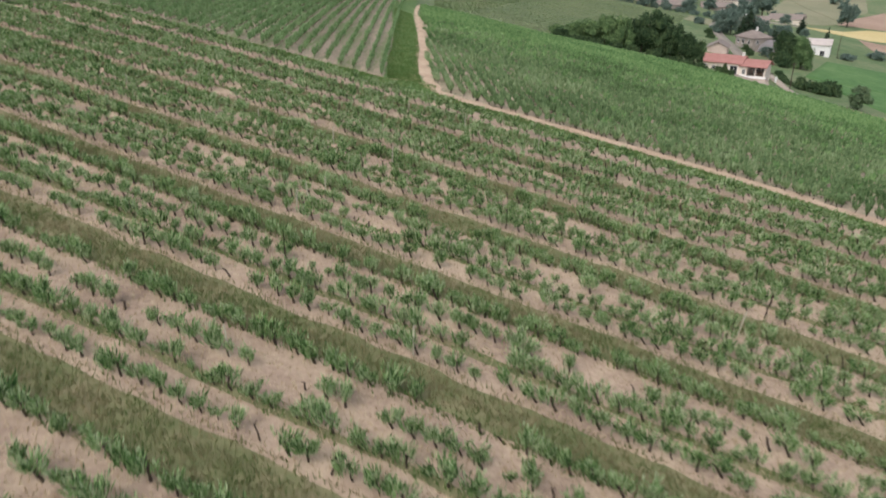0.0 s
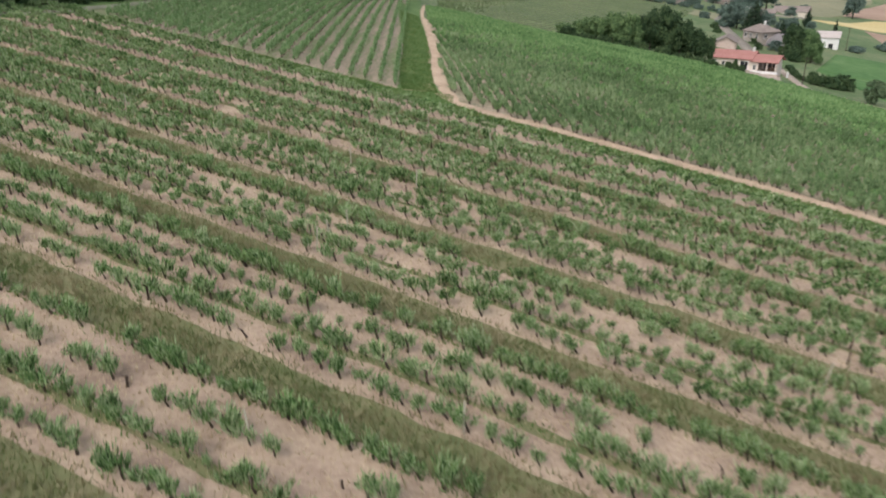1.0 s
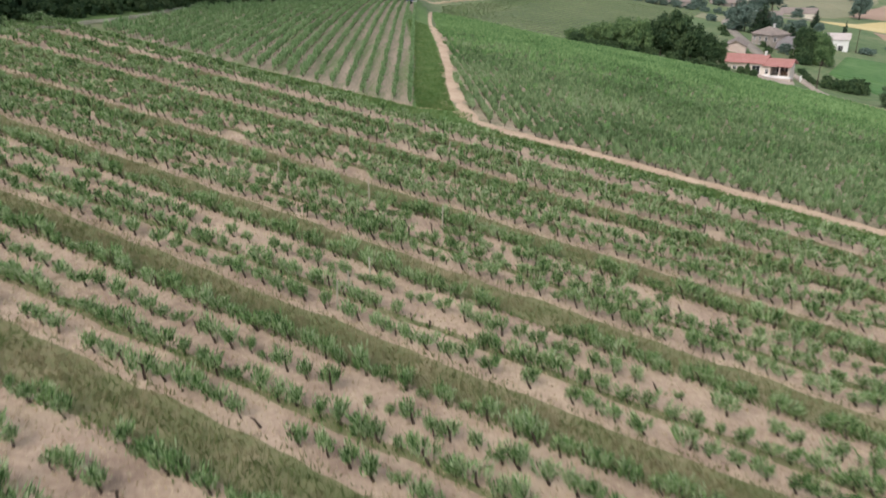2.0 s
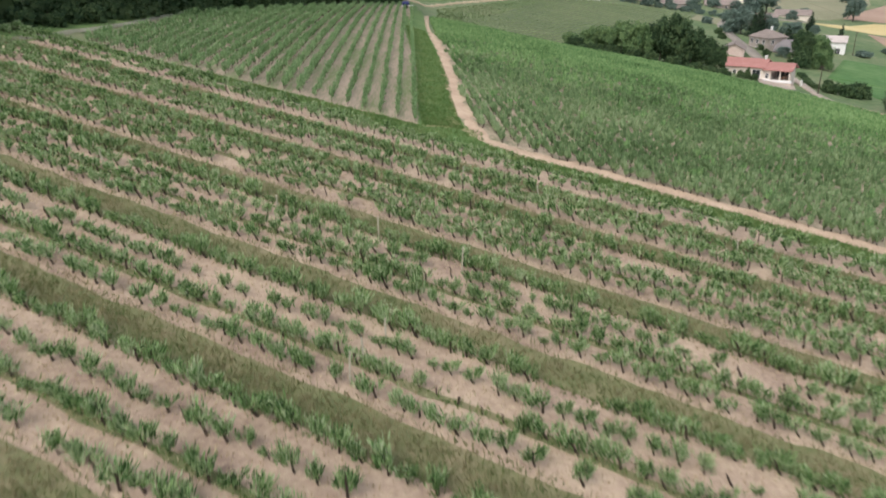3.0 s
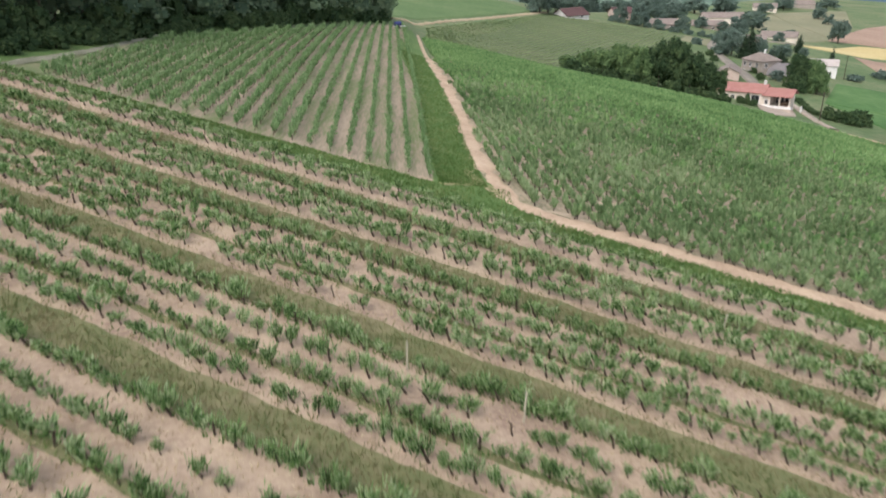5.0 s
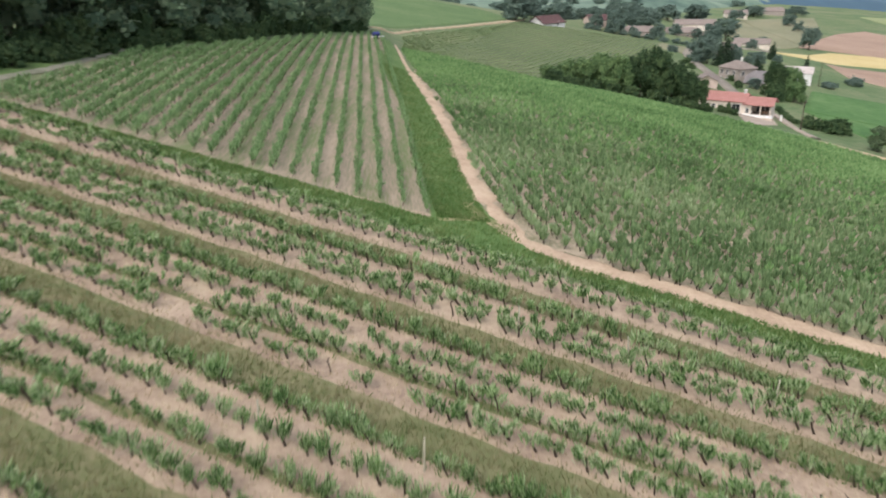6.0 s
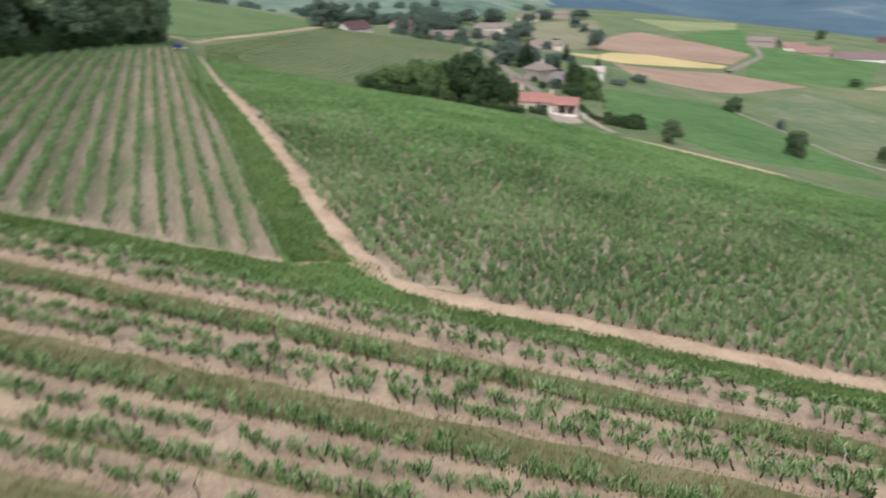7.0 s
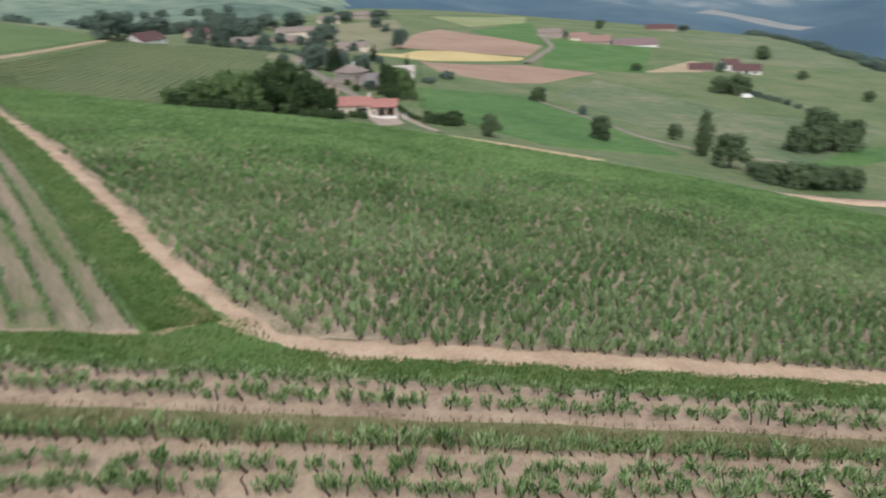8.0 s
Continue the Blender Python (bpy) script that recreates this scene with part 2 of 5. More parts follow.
def height(x, y):
    """The ground: a vineyard hill that falls to the right and rounds off ahead, a valley, a crest of fields and far hills."""
    x, y = np.asarray(x, float), np.asarray(y, float)
    ahead = np.maximum(0.0, y - 55)
    bend = 3.5e-4 + 1.7e-4 * ramp(x, -9.5, -3.5) + 1.33e-4 * ramp(x, -3, 25)
    out = np.clip(x - 5, 0.0, 150.0)
    hill = 0.45 - 0.158 * x + 0.035 * y - bend * ahead ** 2 - 0.00098 * out ** 2 + 1.5e-6 * out ** 3
    hill = hill - 0.05 * np.maximum(0.0, -x - 45)
    side = np.minimum(x, 230) + 0.45 * np.maximum(0.0, x - 230)
    valley = -20 - 0.17 * (side - 78) + 0.05 * (y - 190)
    d = np.clip((hill - valley) / 2.5, -30, 30)
    land = valley + 2.5 * np.logaddexp(0.0, d)
    r = np.hypot(x + 9, y - 35)
    az = np.degrees(np.arctan2(x + 9, y - 35))
    crest = 345 + 655 * ramp(az, 12, 33) - 420 * ramp(az, 55.5, 69)
    past = np.maximum(0.0, r - crest)
    land = land - np.minimum(0.0012 * past ** 2, 40 + 0.12 * past)
    far = -62 - 128 * ramp(az, 22, 42) + (22 + 18 * ramp(az, 22, 42)) * ripple(x, y, 420) + 14 * ripple(x + 300, y, 190) + (0.022 + 0.023 * ramp(az, 22, 42)) * np.maximum(0.0, r - 1200)
    k = ramp(past, 60, 700)
    land = land * (1 - k) + far * k
    return land + ramp(r, 150, 500) * 1.2 * ripple(x, y, 70)


# ---------------------------------------------------------------- helpers for meshes
rng = np.random.default_rng(7)


def mesh_from(name, verts, faces, material_of):
    """A mesh from arrays: verts (n, 3), faces (m, 3 or 4)."""
    verts, faces = np.asarray(verts, np.float32), np.asarray(faces, np.int32)
    me = bpy.data.meshes.new(name)
    k = faces.shape[1]
    me.vertices.add(len(verts))
    me.vertices.foreach_set("co", verts.ravel())
    me.loops.add(faces.size)
    me.loops.foreach_set("vertex_index", faces.ravel())
    me.polygons.add(len(faces))
    me.polygons.foreach_set("loop_start", np.arange(0, faces.size, k, dtype=np.int32))
    me.polygons.foreach_set("loop_total", np.full(len(faces), k, dtype=np.int32))
    me.materials.append(material_of)
    me.update(calc_edges=True)
    return me


def smooth(me):
    me.polygons.foreach_set("use_smooth", np.ones(len(me.polygons), bool))
    return me


def from_bm(name, bm, material_of):
    me = bpy.data.meshes.new(name)
    bm.to_mesh(me)
    bm.free()
    me.materials.append(material_of)
    return me


def part(name, bm, material_of, parent, label=""):
    ob = new(name, from_bm(name, bm, material_of))
    ob.parent = parent
    return tagged(ob, label)


def box(bm, x0, x1, y0, y1, z0, z1, bevel=0.0):
    made = bmesh.ops.create_cube(bm, size=1.0, matrix=Matrix.LocRotScale(((x0 + x1) / 2, (y0 + y1) / 2, (z0 + z1) / 2), None, (x1 - x0, y1 - y0, z1 - z0)))
    if bevel:
        edges = list({e for v in made["verts"] for e in v.link_edges})
        bmesh.ops.bevel(bm, geom=edges, offset=bevel, segments=1, affect="EDGES")
    return bm


def sheet(name, us, vs, place, material_of, lift, label, category, kind="structure", dip="", dip_by=0.35):
    """A sheet of ground over the grid us x vs, where place gives x, y; it lies lift above the land. dip: which edges go down into the land (u, v)."""
    u, v = np.meshgrid(us, vs)
    x, y = place(u, v)
    z = height(x, y) + lift
    if "u" in dip:
        z[:, [0, -1]] -= lift + dip_by
    if "v" in dip:
        z[[0, -1], :] -= lift + dip_by
    n, m = len(us), len(vs)
    i = np.arange(n * m).reshape(m, n)
    faces = np.stack([i[:-1, :-1], i[:-1, 1:], i[1:, 1:], i[1:, :-1]], -1).reshape(-1, 4)
    verts = np.stack([x, y, z], -1).reshape(-1, 3)
    a, b, c = verts[faces[0, 0]], verts[faces[0, 1]], verts[faces[0, 3]]
    if np.cross(b - a, c - a)[2] < 0:
        faces = faces[:, ::-1]
    ob = new(name, smooth(mesh_from(name, verts, faces, material_of)))
    return tagged(ob, label, category, kind=kind)


def scatter(pieces, faces, places, turns, sizes, picks):
    """Joined geometry: at each place one of the pieces (k, n, 3), turned about z and sized (n, 3). Returns verts, faces."""
    c, s = np.cos(turns)[:, None], np.sin(turns)[:, None]
    p = pieces[picks]
    p = p * sizes[:, None, :]
    x, y = p[..., 0] * c - p[..., 1] * s, p[..., 0] * s + p[..., 1] * c
    verts = np.stack([x, y, p[..., 2]], -1) + places[:, None, :]
    n = pieces.shape[1]
    f = faces[None] + (np.arange(len(places)) * n)[:, None, None]
    return verts.reshape(-1, 3), f.reshape(-1, faces.shape[1])


def leaves(centres, out, size, spread=0.9):
    """Quads, one a leaf, folded a little, at the centres, facing about the directions out. Returns (4n, 3) verts."""
    n = len(centres)
    facing = out / (np.linalg.norm(out, axis=1, keepdims=True) + 1e-6) + rng.normal(0, spread, (n, 3)) * 0.6
    facing /= np.linalg.norm(facing, axis=1, keepdims=True) + 1e-6
    a = np.cross(facing, rng.normal(0, 1, (n, 3)))
    a /= np.linalg.norm(a, axis=1, keepdims=True) + 1e-6
    b = np.cross(facing, a)
    s = (size * rng.uniform(0.65, 1.3, n))[:, None]
    fold = facing * s * 0.22
    return np.stack([centres - a * s - fold, centres - b * s * 0.8, centres + a * s - fold, centres + b * s * 0.8], 1).reshape(-1, 3)


def quads(n):
    return np.arange(4 * n, dtype=np.int32).reshape(-1, 4)


def tube(path, radii, sides=5):
    """A tapering limb along the path. Returns verts, quads."""
    path = np.asarray(path, float)
    verts, faces = [], []
    for i, (p, r) in enumerate(zip(path, radii)):
        d = path[min(i + 1, len(path) - 1)] - path[max(i - 1, 0)]
        d /= np.linalg.norm(d) + 1e-9
        a = np.cross(d, (0.31, 0.95, 0.05))
        a /= np.linalg.norm(a) + 1e-9
        b = np.cross(d, a)
        for k in range(sides):
            t = 2 * math.pi * k / sides
            verts.append(p + r * (math.cos(t) * a + math.sin(t) * b))
    for i in range(len(path) - 1):
        for k in range(sides):
            k2 = (k + 1) % sides
            faces.append((i * sides + k, i * sides + k2, (i + 1) * sides + k2, (i + 1) * sides + k))
    return np.array(verts), np.array(faces, np.int32)


# ---------------------------------------------------------------- the ground
def graded(start, stop, fine_from, fine_to, step, growth):
    at = list(np.arange(fine_from, fine_to + step / 2, step))
    d = step
    while at[-1] < stop:
        d = min(d * growth, 90)
        at.append(at[-1] + d)
    d = step
    while at[0] > start:
        d = min(d * growth, 90)
        at.insert(0, at[0] - d)
    return np.array(at)


ground = sheet("ground", graded(-1500, 4400, -60, 190, 2.5, 1.045), graded(-300, 4400, -20, 300, 2.5, 1.04), lambda u, v: (u, v), MEADOW, 0.0,
      "rolling green and olive grassland of a wide valley", "ground")

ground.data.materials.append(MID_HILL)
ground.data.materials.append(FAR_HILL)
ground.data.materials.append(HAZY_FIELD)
centre = np.empty(len(ground.data.polygons) * 3, np.float32)
ground.data.polygons.foreach_get("center", centre)
centre = centre.reshape(-1, 3)
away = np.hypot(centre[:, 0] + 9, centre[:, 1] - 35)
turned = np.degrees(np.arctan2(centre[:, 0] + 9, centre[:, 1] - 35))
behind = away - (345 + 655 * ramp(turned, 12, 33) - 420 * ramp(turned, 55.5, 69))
# Faces well past the crest take the haze-coloured materials.
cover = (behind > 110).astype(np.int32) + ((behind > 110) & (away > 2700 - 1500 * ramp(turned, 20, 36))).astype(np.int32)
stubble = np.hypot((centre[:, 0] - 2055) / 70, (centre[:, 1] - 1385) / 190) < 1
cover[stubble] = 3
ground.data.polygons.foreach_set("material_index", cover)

# ---------------------------------------------------------------- plan of the vineyards
PIVOT = -4.8                                   # rows of the near vineyard are given by their y where x is PIVOT


def slope_of(y0):
    return np.interp(y0, [15.0, 22.0, 36.0, 50.0, 56.5], [-0.45, -0.49, -0.515, -0.50, -0.53])


def row_y(y0, x):
    return y0 + slope_of(y0) * (x - PIVOT)


STRIPS = [56.15] + [50.85 - 7.1 * i for i in range(8)]        # far edges of the grass strips between the rows
EDGE_NEAR = 59.3                                               # where the near vineyard meets the green verge


def on_rows(u, v):
    return u, row_y(v, u)


sheet("vineyard_soil", np.arange(-60, 66, 1.0), np.arange(-8, EDGE_NEAR + 0.2, 0.5), on_rows, SOIL, 0.02,
      "dry pinkish tan soil with straw between bush vines", "soil")


def ragged(name, y_far, y_near, x0, x1, material_of, lift, label, category, wobble=0.18, step=0.5):
    """A band of ground along the rows, with uneven edges."""
    def place(u, v):
        far = y_far + wobble * (ripple(u, y_far + 0 * u, 1.1) + 0.6 * ripple(u + 40, y_far + 0 * u, 0.45))
        near = y_near + wobble * (ripple(u + 17, y_near + 0 * u, 1.3) + 0.6 * ripple(u, y_near + 0 * u, 0.5))
        return u, row_y(near + (far - near) * v, u)
    return sheet(name, np.arange(x0, x1, step), np.linspace(0, 1, 5), place, material_of, lift, label, category)


for k, top in enumerate(STRIPS):
    ragged("grass_strip", top - 0.25, top - (2.2 if k else 2.05), -60, 66, STRIP_GRASS, 0.05, "olive and straw coloured mown grass strip between vine rows", "grass strip", 0.13, 0.25)
    if k:
        ragged("grass_strip", top - 5.2, top - 5.6, -60, 66, STRIP_GRASS, 0.045, "narrow line of weeds under a vine row", "grass strip", 0.12)

# the dirt track: along the near vineyard, then round the corner and up the hill
TRACK = [(70.0, 22.3), (40.0, 38.7), (22.0, 48.2), (11.5, 53.3), (5.0, 56.75), (1.6, 58.3), (-0.25, 60.0), (-0.95, 62.3), (-1.5, 66.2), (-2.0, 72.5), (-2.17, 80.0), (-2.55, 90.0), (-3.05, 102.0), (-4.0, 118.0), (-4.6, 140.0), (-5.0, 175.0), (-5.5, 215.0)]
HALF = [0.9, 0.9, 0.9, 0.88, 0.92, 0.82, 0.64, 0.56, 0.6, 0.66, 0.62, 0.57, 0.56, 0.5, 0.5, 0.45, 0.45]


def along(points, n):
    """Points spread evenly along a smooth line through those given."""
    p = np.array(points, float)
    t = np.arange(len(p))
    s = np.linspace(0, len(p) - 1, n)
    i = np.clip(s.astype(int), 0, len(p) - 2)
    f = (s - i)[:, None]
    a, b = p[np.maximum(i - 1, 0)], p[i]
    c, d = p[i + 1], p[np.minimum(i + 2, len(p) - 1)]
    return 0.5 * (2 * b + (c - a) * f + (2 * a - 5 * b + 4 * c - d) * f ** 2 + (3 * b - a - 3 * c + d) * f ** 3)


def lane(name, points, half, material_of, lift, label, category, n=200, wobble=0.12, across=5):
    line = along([(*p, h) for p, h in zip(points, half)], n)
    d = np.gradient(line[:, :2], axis=0)
    d /= np.linalg.norm(d, axis=1, keepdims=True)
    side = np.stack([-d[:, 1], d[:, 0]], -1)
    s = np.concatenate([[0], np.cumsum(np.linalg.norm(np.diff(line[:, :2], axis=0), axis=1))])

    def place(u, v):
        i = u.astype(int)
        w = line[i, 2] * v + wobble * np.abs(v) * (ripple(s[i], 9 * np.sign(v), 0.9) + 0.5 * ripple(s[i], 5 * np.sign(v), 0.4))
        return line[i, 0] + side[i, 0] * w, line[i, 1] + side[i, 1] * w
    vs = np.linspace(-1, 1, across)
    vs[[1, -2]] = -0.94, 0.94
    return sheet(name, np.arange(n), vs, place, material_of, lift, label, category, dip="v" if lift > 0.1 or lift == 0.055 else "", dip_by=(0.35 if lift < 0.5 else lift + 0.1) if lift > 0.1 else 0.02)


lane("dirt_track", TRACK, HALF, DIRT, 0.055, "pale sandy dirt track between vineyards", "dirt track", 1300, 0.36, 13)

# green verges
def verge_band(u, v):
    near = row_y(EDGE_NEAR + 0.15 * ripple(u, 0 * u, 0.8), u)
    track = np.interp(u, [p[0] for p in TRACK[6::-1]], [p[1] for p in TRACK[6::-1]])
    far = np.where(u < -5, 62.15 - 0.46 * (u + 5), np.where(u < -0.6, 62.5, track - 0.75)) + 0.12 * ripple(u, 3 + 0 * u, 0.9)
    return u, near + (far - near) * v


sheet("grass_verge", np.arange(-60, 66, 0.4), np.linspace(0, 1, 7), verge_band, VERGE_GRASS, 0.045, "lush green grass verge along the dirt track", "grass verge")
lane("grass_verge", [(-3.2, 61.5), (-3.6, 66), (-3.9, 72), (-4.0, 80), (-4.5, 90), (-5.2, 102), (-6.2, 118), (-7.0, 140), (-8.0, 172), (-9.0, 215)],
     [2.0, 1.5, 1.45, 1.4, 1.5, 1.6, 1.7, 1.8, 2.0, 2.2], VERGE_GRASS, 0.05, "green grass verge between the trained vines and the track", "grass verge", 260, 0.15)

# worn grass at the corner of the track, and pale bare earth at the ends of the trained rows
lane("worn_grass", [(-4.7, 62.0), (-3.9, 62.35), (-3.0, 62.6), (-2.2, 62.9), (-1.5, 62.6)], [0.15, 0.22, 0.3, 0.35, 0.25], WORN_GRASS, 0.06, "worn straw-coloured patch in the grass at the corner", "worn grass", 60, 0.16)
lane("worn_grass", [(-2.75, 65.6), (-2.6, 64.6), (-2.3, 63.6), (-1.9, 62.7), (-1.6, 61.9), (-1.3, 61.3)], [0.2, 0.3, 0.34, 0.32, 0.25, 0.15], WORN_GRASS, 0.065, "worn yellowish grass along the bend of the track", "worn grass", 80, 0.2)
lane("row_end_earth", [(-4.9, 62.15), (-6.1, 62.7), (-7.4, 63.35), (-8.8, 64.0), (-10.5, 64.8)], [0.2, 0.2, 0.16, 0.1, 0.03], SOIL, 0.04, "pale bare earth at the ends of the trained vine rows", "bare earth", 160, 0.3)

# ---------------------------------------------------------------- vines
def vine_pieces(kinds, n, r, low, top, leaf, shoots=9, along_row=1.0):
    """Foliage of a vine: a broom of shoots that fan out and up from the head, each set with narrow leaves. Returns (kinds, 4n, 3)."""
    out = []
    for _ in range(kinds):
        a = rng.uniform(0, 2 * math.pi, shoots)
        reach = rng.uniform(0.25, 1.0, shoots) * r
        rise = (top - low) * rng.uniform(0.55, 1.0, shoots) * (1.08 - 0.35 * reach / r)
        start = np.stack([rng.normal(0, 0.25, shoots) * r * along_row, rng.normal(0, 0.2, shoots) * r, low + rng.normal(0, 0.03, shoots)], -1)
        pick = rng.integers(0, shoots, n)
        t = rng.uniform(0.0, 1.0, n)
        way = np.stack([np.cos(a) * reach * along_row, np.sin(a) * reach, rise], -1)[pick]
        c = start[pick] + way * t[:, None]
        c[:, 2] -= 0.25 * reach[pick] * t ** 2
        c += rng.normal(0, 0.15 * r, (n, 3)) * (1.2 - 0.5 * t)[:, None]
        away = c - np.array([0, 0, low])
        long = np.stack([away[:, 0], away[:, 1], 0.35 * np.ones(n) * r], -1) / r + rng.normal(0, 0.5, (n, 3))
        long /= np.linalg.norm(long, axis=1, keepdims=True)
        wide = np.cross(np.array([0.0, 0.0, 1.0]) + rng.normal(0, 0.4, (n, 3)), long)
        wide /= np.linalg.norm(wide, axis=1, keepdims=True)
        fold = np.cross(long, wide)
        s = (leaf * rng.uniform(0.6, 1.35, n) * (1.15 - 0.4 * t))[:, None]
        out.append(np.stack([c - long * s, c - wide * s * 0.75 + fold * s * 0.25, c + long * s, c + wide * s * 0.75 + fold * s * 0.25], 1).reshape(-1, 3))
    return np.array(out)


def broom_pieces(kinds, n, long_r, deep_r, low, top, leaf, slim=0.27):
    """Foliage of a bush vine: a shallow bowl of upright narrow shoots and leaves, wider than high. Returns (kinds, 4n, 3)."""
    out = []
    for _ in range(kinds):
        tufts = int(rng.integers(5, 9))
        tx, ty = rng.uniform(-0.85, 0.85, tufts) * long_r, rng.normal(0, 0.5, tufts) * deep_r
        th = rng.uniform(0.7, 1.05, tufts) * (1 - 0.22 * np.abs(tx) / long_r)
        pick = rng.integers(0, tufts, n)
        t = rng.beta(1.3, 1.2, n)
        x = tx[pick] + rng.normal(0, 0.20, n) * long_r
        y = ty[pick] + rng.normal(0, 0.30, n) * deep_r
        bowl = 0.35 * np.minimum(1.2, np.hypot(x / long_r, y / deep_r)) ** 2
        c = np.stack([x * (1 + 0.15 * t), y * (1 + 0.2 * t), low + (top - low) * (0.22 * bowl + t * th[pick])], -1)
        up = np.stack([0.38 * c[:, 0] / long_r, 0.38 * c[:, 1] / deep_r, np.ones(n)], -1) + rng.normal(0, 0.2, (n, 3))
        up /= np.linalg.norm(up, axis=1, keepdims=True)
        wide = np.cross(up, rng.normal(0, 1, (n, 3)))
        wide /= np.linalg.norm(wide, axis=1, keepdims=True)
        fold = np.cross(up, wide)
        s = (leaf * rng.uniform(0.6, 1.4, n) * (1.15 - 0.35 * t))[:, None]
        out.append(np.stack([c - up * s, c - wide * s * slim + fold * s * 0.15, c + up * s * 1.1, c + wide * s * slim + fold * s * 0.15], 1).reshape(-1, 3))
    return np.array(out)


def tuft_pieces(kinds, n, foot_r, head_r, low, top, slim):
    """Foliage of a far vine: long upright shoots that fan out a little from the head. Returns (kinds, 4n, 3)."""
    out = []
    for _ in range(kinds):
        a, r = rng.uniform(0, 2 * math.pi, n), np.sqrt(rng.uniform(0.02, 1, n))
        side = np.stack([np.cos(a), np.sin(a)], -1) * r[:, None]
        z1 = top * rng.uniform(0.6, 1.1, n) * (1.04 - 0.22 * r)
        z0 = np.minimum(low * rng.uniform(0.6, 1.5, n) + 0.12 * r, z1 - 0.25)
        foot = np.concatenate([side * foot_r, z0[:, None]], 1)
        head = np.concatenate([side * head_r + rng.normal(0, 0.04, (n, 2)), z1[:, None]], 1)
        turn = rng.uniform(0, 2 * math.pi, n)
        wide = np.stack([np.cos(turn), np.sin(turn), rng.normal(0, 0.15, n)], -1) * (slim * rng.uniform(0.7, 1.3, n))[:, None]
        waist = foot + (head - foot) * rng.uniform(0.58, 0.82, n)[:, None]
        out.append(np.stack([foot, waist - wide, head, waist + wide], 1).reshape(-1, 3))
    return np.array(out)


def trunk_piece(h, r, lean, sides=5, arms=2, aside=0.0):
    vs, fs, base = [], [], 0
    a = rng.uniform(0, 2 * math.pi)
    b = a + rng.uniform(-1.5, 1.5)
    mid = np.array([aside * 0.45 + math.cos(a) * lean * 0.7, math.sin(a) * lean * 0.7, h * 0.5])
    head = np.array([aside + math.cos(b) * lean, math.sin(b) * lean, h])
    limbs = [([(0, 0, -0.06), (0, 0, 0.02), mid, head], [r * 1.35, r * 1.15, r * 0.85, r])]
    for _ in range(arms):
        t = rng.uniform(0, 2 * math.pi)
        limbs.append(([head, head + np.array([math.cos(t) * 0.12, math.sin(t) * 0.12, 0.12])], [r * 0.7, r * 0.4]))
    for p, rr in limbs:
        v, f = tube(p, rr, sides)
        vs.append(v)
        fs.append(f + base)
        base += len(v)
    return np.concatenate(vs), np.concatenate(fs)


def trunk_pieces(kinds, h, r, lean, sides=5, arms=2, aside=0.0):
    made = [trunk_piece(h * rng.uniform(0.8, 1.2), r * rng.uniform(0.8, 1.25), lean * rng.uniform(0.2, 1.6), sides, arms, aside * rng.uniform(0.3, 1.5)) for _ in range(kinds)]
    return np.array([v for v, _ in made]), made[0][1]


def mass(name, pieces, faces, xs, ys, turns, sizes, material_of, label, category, sink=0.0):
    places = np.stack([xs, ys, height(xs, ys) + 0.02 - sink], -1)
    v, f = scatter(pieces, faces, places, turns, sizes, rng.integers(0, len(pieces), len(xs)))
    return tagged(new(name, mesh_from(name, v, f, material_of)), label, category, kind="stuff")


# --- near vineyard: goblet-trained bush vines in rows, with gaps
NEAR_ROWS = [(58.3, 0.95, 1.05), (56.8, 0.92, 1.0), (53.85, 1.0, 1.05), (52.35, 0.72, 1.0), (51.2, 0.82, 1.0)]
for top in STRIPS[1:]:
    NEAR_ROWS += [(top - 2.5, 1.2, 1.08), (top - 4.0, 0.8, 0.98), (top - 5.4, 1.18, 1.02), (top - 6.8, 0.9, 1.0)]
# clearings where vines have died: x, y, half length along the rows
CLEARINGS = [(-11.9, 23.1, 0.9), (1.8, 21.3, 1.1), (-4.7, 18.7, 1.3), (7.2, 33.6, 1.0), (14.3, 24.3, 1.4), (0.7, 17.1, 1.2), (-2.8, 30.0, 0.9), (-3.8, 38.7, 0.8),
             (-14.7, 49.7, 1.3), (-3.2, 30.8, 0.9), (0.7, 31.6, 1.1), (3.3, 37.3, 0.8), (-12.8, 39.8, 0.9), (-13.4, 32.0, 0.8), (-20.1, 41.0, 0.9), (-9.1, 46.8, 0.9), (-7.2, 45.8, 0.9)]


def cleared(x, y):
    """Where a clearing lies."""
    gone = np.zeros(np.shape(x), bool)
    for cx, cy, long in CLEARINGS:
        u, v = (x - cx) * 0.89 - (y - cy) * 0.455, (x - cx) * 0.455 + (y - cy) * 0.89
        gone |= (u / long) ** 2 + (v / 0.75) ** 2 < 1
    return gone


